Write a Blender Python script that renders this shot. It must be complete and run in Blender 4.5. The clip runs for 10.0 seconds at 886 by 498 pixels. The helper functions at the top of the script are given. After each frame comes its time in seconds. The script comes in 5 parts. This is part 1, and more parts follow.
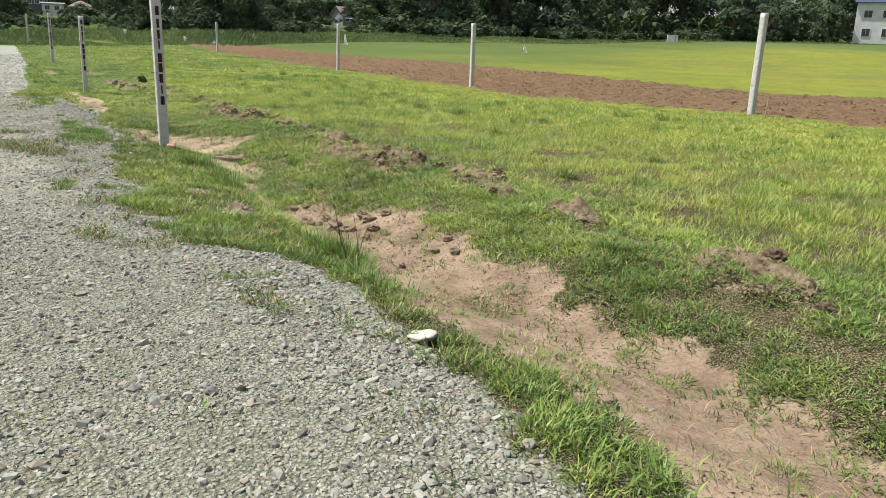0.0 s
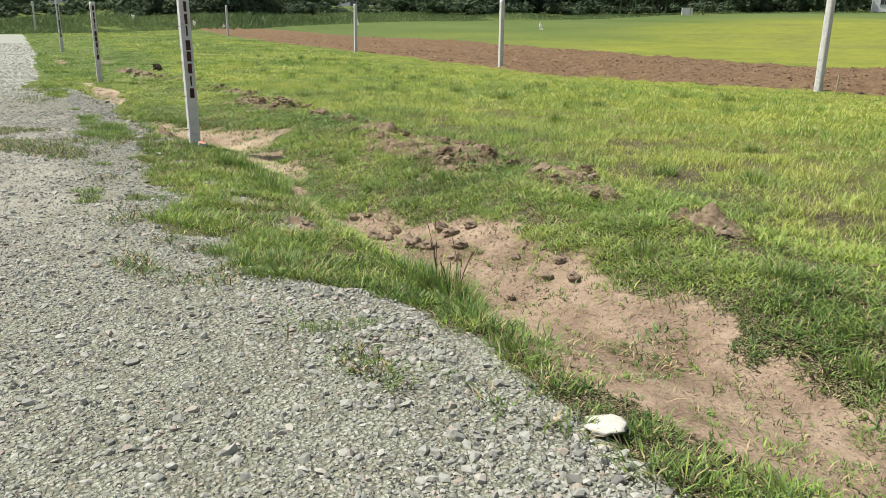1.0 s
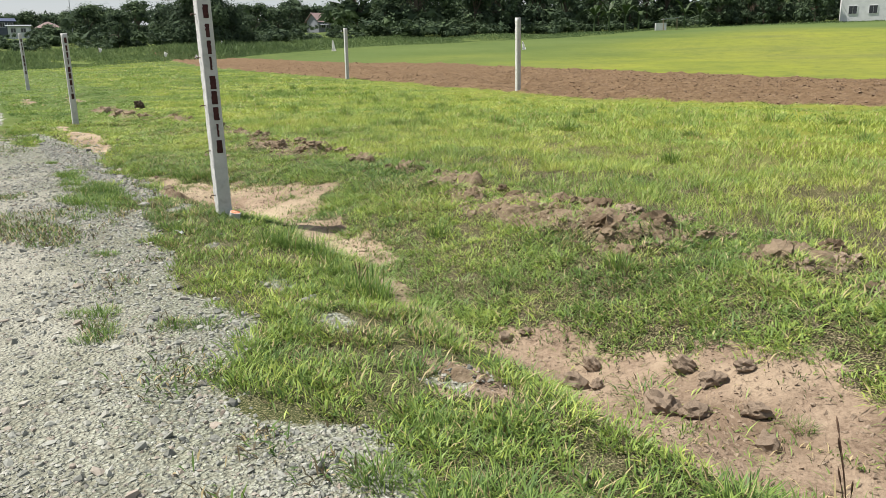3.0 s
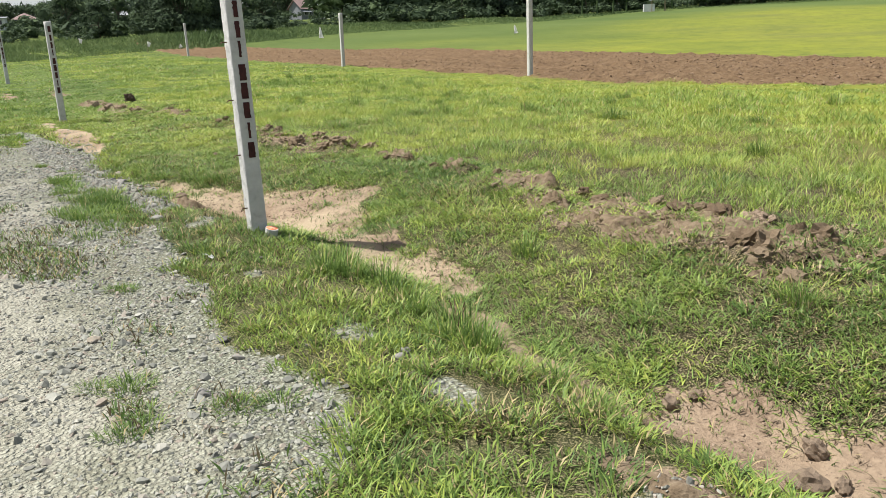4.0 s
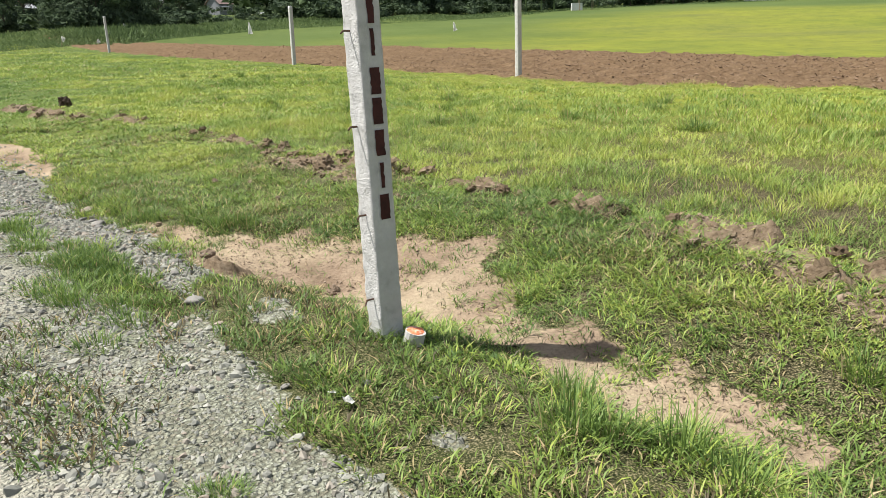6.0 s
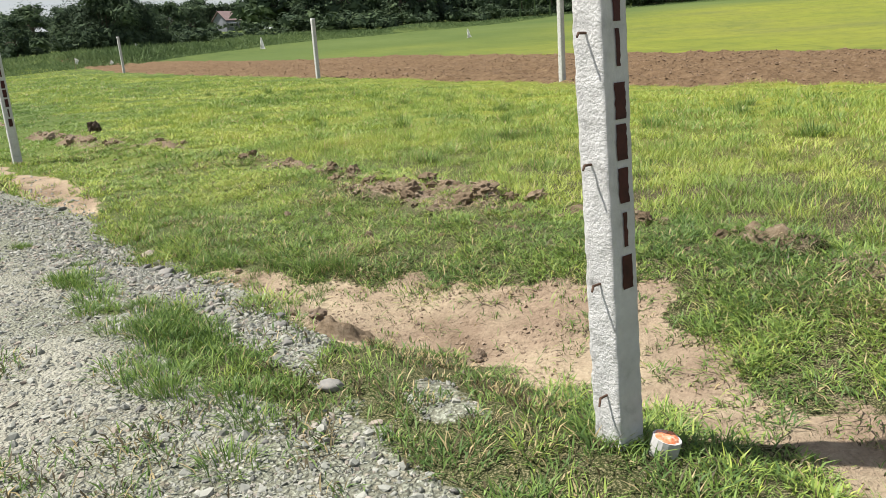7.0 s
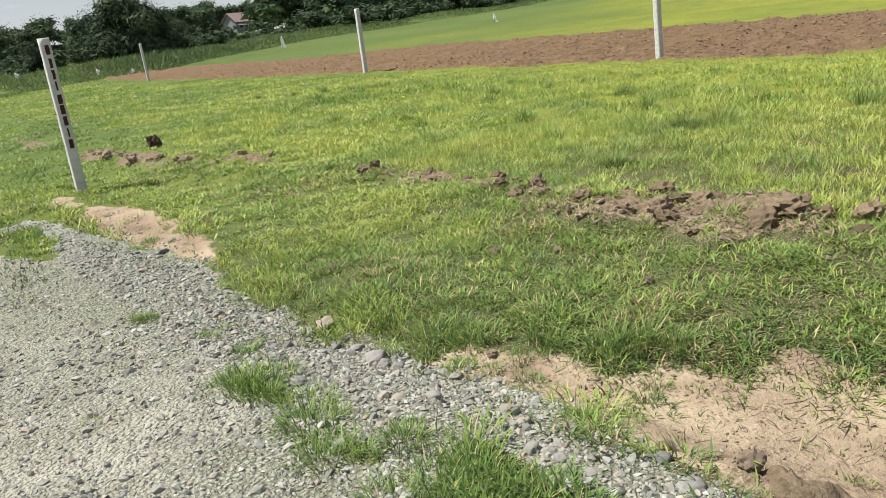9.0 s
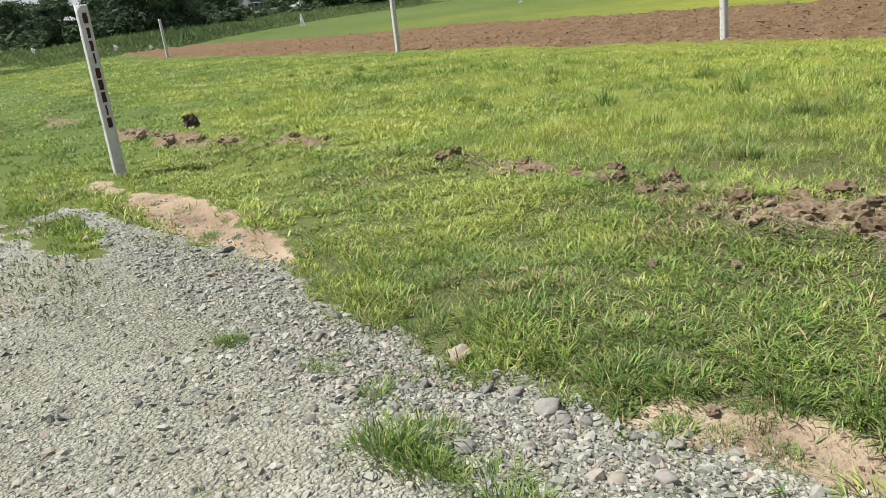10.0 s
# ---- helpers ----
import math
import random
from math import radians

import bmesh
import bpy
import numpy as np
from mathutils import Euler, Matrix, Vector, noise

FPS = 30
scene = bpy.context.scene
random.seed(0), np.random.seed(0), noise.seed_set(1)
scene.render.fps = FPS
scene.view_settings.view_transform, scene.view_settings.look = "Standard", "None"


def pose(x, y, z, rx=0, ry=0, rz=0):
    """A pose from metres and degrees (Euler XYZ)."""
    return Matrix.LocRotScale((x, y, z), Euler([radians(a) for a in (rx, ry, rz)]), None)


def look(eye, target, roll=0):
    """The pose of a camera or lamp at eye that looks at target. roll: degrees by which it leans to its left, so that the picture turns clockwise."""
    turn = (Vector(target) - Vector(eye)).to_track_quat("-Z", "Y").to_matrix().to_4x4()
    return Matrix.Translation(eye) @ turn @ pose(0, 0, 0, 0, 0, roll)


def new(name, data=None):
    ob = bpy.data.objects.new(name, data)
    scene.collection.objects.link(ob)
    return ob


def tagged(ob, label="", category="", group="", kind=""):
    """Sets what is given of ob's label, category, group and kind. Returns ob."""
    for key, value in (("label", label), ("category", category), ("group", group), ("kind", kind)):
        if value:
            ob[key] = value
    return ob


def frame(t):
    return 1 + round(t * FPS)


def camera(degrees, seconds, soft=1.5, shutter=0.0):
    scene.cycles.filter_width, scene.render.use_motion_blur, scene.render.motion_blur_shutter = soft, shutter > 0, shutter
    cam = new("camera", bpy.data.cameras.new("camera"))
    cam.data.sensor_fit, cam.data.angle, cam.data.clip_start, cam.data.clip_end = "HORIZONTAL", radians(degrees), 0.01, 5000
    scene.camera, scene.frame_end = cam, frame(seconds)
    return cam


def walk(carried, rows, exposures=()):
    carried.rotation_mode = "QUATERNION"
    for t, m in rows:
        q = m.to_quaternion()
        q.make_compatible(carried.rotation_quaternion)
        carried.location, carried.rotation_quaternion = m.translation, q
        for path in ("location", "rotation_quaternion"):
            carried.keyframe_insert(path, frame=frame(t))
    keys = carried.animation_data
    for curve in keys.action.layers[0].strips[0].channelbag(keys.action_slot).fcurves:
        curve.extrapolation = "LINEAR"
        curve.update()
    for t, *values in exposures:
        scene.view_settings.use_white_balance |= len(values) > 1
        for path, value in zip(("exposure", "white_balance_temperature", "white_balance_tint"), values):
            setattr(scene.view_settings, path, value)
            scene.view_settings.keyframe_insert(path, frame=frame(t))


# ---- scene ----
cam = camera(59.2, 10.0, soft=0.6)
PATH = [
    (0, (-0.008, 0.025, 1.496), (-0.004, 1.967, 1.017), 2.2),
    (0.5, (-0.358, 0.557, 1.5), (-0.386, 2.497, 1.013), 1.0),
    (1, (-0.695, 1.18, 1.504), (-0.716, 3.108, 0.975), 0.9),
    (1.5, (-1.037, 1.759, 1.483), (-1.065, 3.67, 0.894), 1.8),
    (2, (-1.365, 2.432, 1.529), (-1.443, 4.37, 1.042), -0.8),
    (2.2, (-1.489, 2.68, 1.525), (-1.529, 4.628, 1.074), -1.6),
    (3.3, (-2.265, 4.111, 1.513), (-2.184, 6.045, 1.011), -1.1),
    (3.5, (-2.367, 4.337, 1.496), (-2.264, 6.266, 0.979), -1.5),
    (4, (-2.761, 4.982, 1.499), (-2.682, 6.914, 0.988), -2.0),
    (4.5, (-3.065, 5.597, 1.522), (-2.907, 7.528, 1.024), -2.3),
    (5, (-3.419, 6.261, 1.514), (-3.175, 8.179, 1.003), -1.4),
    (5.2, (-3.576, 6.49, 1.497), (-3.304, 8.401, 0.971), -1.3),
    (6.3, (-4.39, 7.735, 1.518), (-4.113, 9.648, 1.002), -1.9),
    (6.5, (-4.511, 7.948, 1.517), (-4.231, 9.863, 1.011), -2.5),
    (7, (-4.89, 8.536, 1.545), (-4.641, 10.456, 1.042), -3.8),
    (7.5, (-5.214, 9.1, 1.521), (-4.992, 11.016, 0.993), -5.3),
    (8, (-5.553, 9.671, 1.551), (-5.323, 11.586, 1.021), -6.5),
    (8.5, (-5.922, 10.166, 1.553), (-5.683, 12.081, 1.029), -7.1),
    (9, (-6.253, 10.721, 1.575), (-6.051, 12.64, 1.052), -7.4),
    (9.5, (-6.576, 11.205, 1.576), (-6.394, 13.123, 1.04), -7.9),
    (10, (-6.886, 11.763, 1.563), (-6.714, 13.674, 1.0), -6.7),
]
walk(cam, [(t, look(eye, target, roll)) for t, eye, target, roll in PATH],
     exposures=[(0.0, 0.53), (2.5, 0.63), (5.0, 0.64), (8.5, 0.62), (10.0, 0.57)])

# ---------------------------------------------------------------- light
SUN = Vector((-0.0959, 0.0168, 0.186)).normalized()      # towards the sun
world = bpy.data.worlds.new("sky")
scene.world = world
world.use_nodes = True
wn, wl = world.node_tree.nodes, world.node_tree.links
sky = wn.new("ShaderNodeTexSky")
sky.sky_type, sky.sun_disc = "NISHITA", False
sky.sun_elevation = math.asin(SUN.z)
sky.sun_rotation = math.atan2(SUN.x, SUN.y)
sky.air_density, sky.dust_density = 1.0, 1.6
# broken white cloud over the blue
tc = wn.new("ShaderNodeTexCoord")
cmap = wn.new("ShaderNodeMapping")
cmap.inputs["Scale"].default_value = (2.2, 2.2, 9.0)
cn = wn.new("ShaderNodeTexNoise")
cn.inputs["Scale"].default_value, cn.inputs["Detail"].default_value, cn.inputs["Roughness"].default_value = 2.0, 7.0, 0.6
cr = wn.new("ShaderNodeValToRGB")
cr.color_ramp.elements[0].position, cr.color_ramp.elements[1].position = 0.45, 0.69
cr.color_ramp.elements[0].color = (0.05, 0.05, 0.05, 1)
cm = wn.new("ShaderNodeMixRGB")
cm.inputs[2].default_value = (11.0, 11.4, 12.0, 1)
wl.new(tc.outputs["Generated"], cmap.inputs["Vector"])
wl.new(cmap.outputs["Vector"], cn.inputs["Vector"])
wl.new(cn.outputs["Fac"], cr.inputs["Fac"])
csep = wn.new("ShaderNodeSeparateXYZ")
wl.new(tc.outputs["Generated"], csep.inputs[0])
chz = wn.new("ShaderNodeMapRange")
chz.inputs["From Min"].default_value, chz.inputs["From Max"].default_value = 0.02, 0.26
chz.inputs["To Min"].default_value, chz.inputs["To Max"].default_value = 0.62, 0.0
wl.new(csep.outputs["Z"], chz.inputs["Value"])
cmax = wn.new("ShaderNodeMath")
cmax.operation = "MAXIMUM"
wl.new(cr.outputs["Color"], cmax.inputs[0])
wl.new(chz.outputs["Result"], cmax.inputs[1])
wl.new(cmax.outputs[0], cm.inputs[0])
wl.new(sky.outputs["Color"], cm.inputs[1])
wl.new(cm.outputs["Color"], wn["Background"].inputs["Color"])
wn["Background"].inputs["Strength"].default_value = 0.052
sun = new("sun", bpy.data.lights.new("sun", "SUN"))
sun.data.energy, sun.data.angle, sun.data.color = 5.0, radians(0.55), (1.0, 0.955, 0.88)
sun.matrix_world = look(SUN * 60, (0, 0, 0))

# ---------------------------------------------------------------- plan
# u runs along the row of posts, v across it into the field; the origin is the foot of the lettered post beside the road.
AX, AY, CU, SU = -3.95, 11.03, 0.495, 0.869
TURN_UV = math.degrees(math.atan2(CU, SU))       # turn that brings x onto v and y onto u


def to_xy(u, v):
    return AX - CU * u + SU * v, AY + SU * u + CU * v


def to_uv(x, y):
    return -(x - AX) * CU + (y - AY) * SU, (x - AX) * SU + (y - AY) * CU


def lattice(ix, iy, seed):
    h = (ix.astype(np.int64) * 374761393 + iy.astype(np.int64) * 668265263 + seed * 974711) & 0xFFFFFFFF
    h = ((h ^ (h >> 13)) * 1274126177) & 0xFFFFFFFF
    return ((h ^ (h >> 16)) & 0xFFFF) / 65535.0


def value_noise(x, y, seed=0):
    x, y = np.asarray(x, float), np.asarray(y, float)
    ix, iy = np.floor(x), np.floor(y)
    fx, fy = x - ix, y - iy
    fx, fy = fx * fx * (3 - 2 * fx), fy * fy * (3 - 2 * fy)
    a, b = lattice(ix, iy, seed), lattice(ix + 1, iy, seed)
    c, d = lattice(ix, iy + 1, seed), lattice(ix + 1, iy + 1, seed)
    return (a + (b - a) * fx) * (1 - fy) + (c + (d - c) * fx) * fy


def fbm(x, y, size, octaves=4, seed=0):
    """Noise of about -1 to 1 whose largest lumps are size metres."""
    total, gain, weight = 0.0, 1.0, 0.0
    for i in range(octaves):
        total = total + gain * (2 * value_noise(x / size * 2 ** i + 17.3 * i, y / size * 2 ** i - 9.1 * i, seed + i) - 1)
        weight += gain
        gain *= 0.5
    return total / weight * 1.6


def smooth(a, b, x):
    t = np.clip((x - a) / (b - a), 0, 1)
    return t * t * (3 - 2 * t)


# the road's grassy edge
ROAD_U = (-40, -14, -9.7, -9.1, -8.7, -8.3, -7.9, -7.2, -6.4, -6.05, -5.8, -5.55, -5.2, -4.6, -4.2, -3.6, -3.3, -2.4, -1.8, -1.3, 0, .6, 1.2, 1.5, 1.85, 2.1, 2.7, 3.2, 3.6, 4.3, 5.85, 7, 8, 8.6, 9.3, 10.2, 11.8, 14, 26, 60, 140)
ROAD_V = (-.5, -.4, -.34, -.3, -.23, -.16, -.15, -.2, -.2, -.4, -.58, -.88, -.93, -.82, -1.05, -1.1, -.78, -.72, -.92, -.75, -.77, -.67, -.53, -.46, -.25, -.10, -.16, -.1, -.1, -.16, -.21, -.15, -.22, -.3, -.45, -.6, -1.1, -1.3, -.85, -.5, -.5)
# two strips of bare sandy soil along the swale: along the road, and their two edges
SAND_A = ((-14, -10, -9.4, -8.8, -8.4, -8, -7.6, -7.1, -6.6, -6.2, -5.6, -5.2, -4.9, -4.6, -4.26, -4, -3.7, -3.5),
          (0, 0, .06, .10, .13, .07, .05, .12, .22, .33, .33, .26, .30, .40, .50, .45, .32, .55),
          (1.1, 1.08, 1.05, 1.12, 1.15, 1.06, 1.07, 1.10, 1.20, 1.27, 1.25, 1.33, 1.33, 1.15, .98, .9, .85, .65))
SAND_B = ((-1.75, -1.3, -.9, -.6, -.3, 0, .4, .7, 1.0, 1.45, 1.75, 1.95, 2.1, 2.4, 2.75, 3.0, 3.3, 3.6, 3.85),
          (.70, .55, .47, .38, .40, .47, .48, .47, .42, .38, .27, .04, -.10, -.10, -.12, -.12, -.16, -.14, -.06),
          (.76, .88, .87, .82, .86, .94, 1.13, 1.30, 1.40, 1.40, 1.22, 1.10, 1.04, .88, .72, .52, .34, .12, .0))
SAND_C = ((6.9, 7.2, 7.7, 8.5, 9.5, 10.2, 10.6), (0, -.14, -.2, -.3, -.3, -.2, -.1), (.0, .0, .04, .14, .26, .0, -.05))
# smaller bare spots: u, v, half length, half width
BARE = ((-3.3, .38, .4, .14), (-2.85, .42, .3, .12), (-2.2, .5, .3, .10), (-3.6, .68, .25, .12), (11.2, -.25, .7, .16), (20.5, -.2, 1.5, .3), (-4.35, -.14, .32, .16), (2.0, -.05, .35, .10))
# darker damp stains in the sand
DAMP = ((1.72, .55, .42, .13), (-7.35, .60, .55, .14), (-5.2, .75, .5, .2), (2.5, .1, .4, .1))
# stony spots in the verge, and green spots in the gravel
DRY = ((1.75, .02, .42, .17), (1.3, .12, .4, .2), (.8, .06, .5, .28), (-4.35, -.12, .42, .2), (2.3, .1, .25, .15))
STONY = ((-5.35, -.30, .34, .17), (-3.3, -.29, .20, .12), (-2.35, -.32, .24, .09), (-4.5, -.24, .20, .09), (-.9, -.39, .20, .10), (.72, -.28, .28, .14))
GREEN = ((2.2, -.74, .75, .20), (1.45, -.66, .42, .14), (4.15, -.90, .42, .07), (3.35, -.90, .18, .09), (2.85, -.60, .28, .12), (9.4, -1.0, .9, .3), (11.6, -1.3, 1.6, .4))
FAR_U = (-40, 15, 38, 47, 52, 60, 68)
FAR_V = (25.0, 23.5, 24.8, 21.0, 18.8, 16.3, 12.6)


# heaps of dug earth along the field's edge: u, v, half length, half width
HEAPS = ((-2.1, 2.25, 1.45, .55), (-3.2, 2.05, .6, .45), (-4.3, 2.45, .35, .30), (-5.1, 2.25, .4, .2), (-8.3, 2.12, .75, .26), (-6.4, 2.17, .3, .15), (-.3, 2.35, .6, .3), (.8, 2.4, .35, .15), (2.1, 2.45, .6, .22),
         (3.4, 2.2, .75, .44), (4.5, 2.1, .6, .4), (5.4, 2.3, .5, .2), (6.3, 2.35, .5, .17), (7.2, 2.35, .6, .2), (8.3, 2.3, .6, .17), (11.0, 2.1, .6, .2), (12.2, 1.65, .6, .2), (13.6, 1.35, 1.2, .28), (15.6, 1.25, 1.0, .28), (20, 1.0, 2, .3),
         (2.17, -.03, .24, .11), (-4.35, -.12, .3, .14))
# thin dry weeds on the road
WEEDS = ((.85, -1.62, .75, .42), (1.2, -2.2, .6, 1.1), (2.9, -2.3, .5, .75), (.3, -1.5, .5, .25), (8.4, -1.5, 1.1, .5), (-2.6, -1.5, .25, .10), (10.5, -1.3, 1.2, .5), (-7.2, -.75, .28, .10), (-5.0, -1.45, .35, .12), (18, -1.8, 3, .5))


def blobs_at(u, v, spots):
    out = np.full(np.shape(u), -1.0)
    for cu, cv, lu, lv in spots:
        out = np.maximum(out, 1 - np.sqrt(((u - cu) / lu) ** 2 + ((v - cv) / lv) ** 2))
    return out


def heap_at(x, y):
    u, v = to_uv(x, y)
    return smooth(-.05, .5, blobs_at(u, v, HEAPS) + .85 * fbm(x, y, .42, 4, 33))


def strip_at(u, v, strip):
    """Metres inside a strip, below nought outside it."""
    along, near, far = strip
    return np.minimum(np.minimum(v - np.interp(u, along, near), np.interp(u, along, far) - v), np.minimum(u - along[0], along[-1] - u))


def masks(x, y):
    """Gravel, bare soil and ploughed earth, each 0 to 1, at plan places."""
    u, v = to_uv(x, y)
    wob = 0.115 * fbm(x, y, 0.30, 5, 3) + 0.05 * fbm(x, y, 1.2, 3, 8)
    gravel = smooth(.13, -.13, v - np.interp(u, ROAD_U, ROAD_V) + wob) * smooth(54, 49, u + 2 * fbm(x, y, 4, 2, 9))
    gravel = np.maximum(gravel, .66 * smooth(-.05, .5, blobs_at(u, v, STONY) + .85 * fbm(x, y, .3, 4, 24)))
    gravel = gravel * (1 - smooth(-.1, .35, blobs_at(u, v, GREEN) + .45 * fbm(x, y, .35, 4, 25)))
    inside = np.maximum(np.maximum(strip_at(u, v, SAND_A), strip_at(u, v, SAND_B)) + .045, strip_at(u, v, SAND_C) + .07) + np.where(u > 5, .12, .19) * fbm(x, y, 0.34, 5, 21)
    inside = np.maximum(inside, .3 * blobs_at(u, v, BARE) + .22 * fbm(x, y, 0.3, 5, 27) - .02)
    soil = smooth(-.10, .15, inside) * (1 - gravel)
    soil = np.maximum(soil, 0.60 * heap_at(x, y))
    plough = smooth(-0.25, 0.25, v - 12.35 + 0.25 * fbm(x, y, 1.5, 3, 40)) * smooth(0.4, -0.4, v - np.interp(u, FAR_U, FAR_V) + 0.5 * fbm(x, y, 2.5, 3, 41))
    return gravel, soil, plough


EDGE_A, EDGE_D = (-180, -90, -40, -29, -20, -14, -9, -4, 2, 8, 12, 15, 19, 22, 28, 36, 60, 90, 180), (160, 76, 66, 66, 70, 74, 84, 93, 98, 112, 126, 144, 152, 156, 160, 160, 150, 160, 160)


def beyond(x, y):
    """Metres past the field's far edge."""
    return np.hypot(x, y) - np.interp(np.degrees(np.arctan2(x, y)), EDGE_A, EDGE_D)


LIE_Y = (0, 5, 9, 12, 15, 18, 21.4, 25, 28, 32, 36, 2000)
LIE_Z = (.05, .045, .040, .050, .062, .10, .185, .275, .36, .48, .622, 50.7)
# the swale: along the road, its middle, depth and half width
SWALE_U = (-40, -14, -8.8, -7.4, -6.5, -5.2, -4.2, -2.6, -1.3, -0.5, 1.4, 2.8, 3.6, 4.8, 7.7, 9.5, 11.4)
SWALE_V = (.8, .8, .85, .62, .52, .60, .62, .58, .62, .62, .45, .30, .02, -.22, -.20, -.05, 0)
SWALE_D = (.14, .15, .15, .13, .13, .135, .19, .165, .105, .075, .165, .11, .09, .10, .09, .06, 0)
SWALE_W = (.5, .5, .5, .45, .42, .42, .42, .42, .48, .48, .42, .40, .40, .38, .35, .35, .35)


def lie(x, y):
    """The broad lie of the land."""
    x, y = np.asarray(x, float), np.asarray(y, float)
    u, v = to_uv(x, y)
    yy = np.maximum(y, 0)
    z = np.interp(yy, LIE_Y, LIE_Z) + 3.84 * (1 - np.exp(-np.maximum(yy - 60, 0) / 120))
    z = z + 0.02 * np.maximum(np.asarray(x, float) - 20, 0)
    z = z + (.40 + .22 * fbm(x, y, 5.0, 3, 81)) * smooth(-2, 7, beyond(x, y)) * smooth(40, -10, x)
    near = smooth(34, 12, u)
    z = z + near * ((0.15 - 0.06 * smooth(3, 8, u)) * smooth(0.9, 2.0, v) + (.001 + .027 * smooth(12, -2, u)) * np.clip(v - 2, 0, 10))
    # the shallow swale between road and field, and the hump on which the lettered post stands
    z = z - np.interp(u, SWALE_U, SWALE_D) * np.exp(-((v - np.interp(u, SWALE_U, SWALE_V)) / np.interp(u, SWALE_U, SWALE_W)) ** 2)
    z = z - 0.035 * smooth(-.24, -.62, u + .12 * fbm(x, y, .4, 3, 56)) * smooth(-1.7, -.8, u) * smooth(.22, .34, v) * smooth(1.0, .75, v)
    z = z + 0.085 * np.exp(-((v + 0.15) / 0.42) ** 2) * np.exp(-((u - 0.3) / 1.0) ** 2)
    return z


def height(x, y, fine=True):
    x, y = np.asarray(x, float), np.asarray(y, float)
    u, v = to_uv(x, y)
    z = lie(x, y)
    g, s, p = masks(x, y)
    rough = smooth(60, 10, np.abs(u) + np.abs(v))
    z = z + rough * (1 - g) * 0.035 * fbm(x, y, 1.1, 3, 50) + 0.012 * rough * g * fbm(x, y, 1.4, 3, 51)
    z = z + rough * s * 0.022 * fbm(x, y, 0.35, 4, 52)
    hp = heap_at(x, y)
    z = z + hp * (0.03 + (.04 + .04 * smooth(7, 5, u)) * np.abs(fbm(x, y, 0.30, 4, 53)))
    z = z + p * (0.03 + 0.10 * fbm(x, y, 0.45, 4, 54) + 0.02 * np.sin(v * 2 * math.pi / 0.9 + 2 * fbm(x, y, 5, 2, 55)))
    return z


def ground_z(x, y):
    return float(height(np.array([x]), np.array([y]))[0])


def at(u, v, sink=0.0):
    x, y = to_xy(u, v)
    return Vector((x, y, ground_z(x, y) - sink))


# ---------------------------------------------------------------- materials
def material(name):
    m = bpy.data.materials.new(name)
    m.use_nodes = True
    n, l = m.node_tree.nodes, m.node_tree.links
    return m, n, l, n["Principled BSDF"]


def tex(n, l, kind, scale, detail=4.0, rough=0.55, vec=None):
    t = n.new("ShaderNodeTex" + kind)
    t.inputs["Scale"].default_value = scale
    if kind == "Noise":
        t.inputs["Detail"].default_value, t.inputs["Roughness"].default_value = detail, rough
    if vec is not None:
        l.new(vec, t.inputs["Vector"])
    return t


def ramp(n, l, fac, stops):
    r = n.new("ShaderNodeValToRGB")
    e = r.color_ramp.elements
    while len(e) < len(stops):
        e.new(0.5)
    for el, (pos, col) in zip(e, stops):
        el.position, el.color = pos, (*col, 1)
    l.new(fac, r.inputs["Fac"])
    return r.outputs["Color"]


def mix(n, l, fac, a, b, kind="MIX"):
    m = n.new("ShaderNodeMixRGB")
    m.blend_type = kind
    for sock, val in zip(m.inputs, (fac, a, b)):
        if isinstance(val, (int, float)):
            sock.default_value = val
        elif isinstance(val, tuple):
            sock.default_value = (*val, 1)
        else:
            l.new(val, sock)
    return m.outputs["Color"]


def sums(n, l, op, a, b):
    m = n.new("ShaderNodeMath")
    m.operation = op
    for sock, val in zip(m.inputs, (a, b)):
        if isinstance(val, (int, float)):
            sock.default_value = val
        else:
            l.new(val, sock)
    return m.outputs[0]


def bump(n, l, bsdf, heightfield, strength, distance):
    b = n.new("ShaderNodeBump")
    b.inputs["Strength"].default_value, b.inputs["Distance"].default_value = strength, distance
    l.new(heightfield, b.inputs["Height"])
    l.new(b.outputs["Normal"], bsdf.inputs["Normal"])


def place(n):
    return n.new("ShaderNodeNewGeometry").outputs["Position"]


def attribute(n, name):
    a = n.new("ShaderNodeAttribute")
    a.attribute_name = name
    return a.outputs["Fac"]


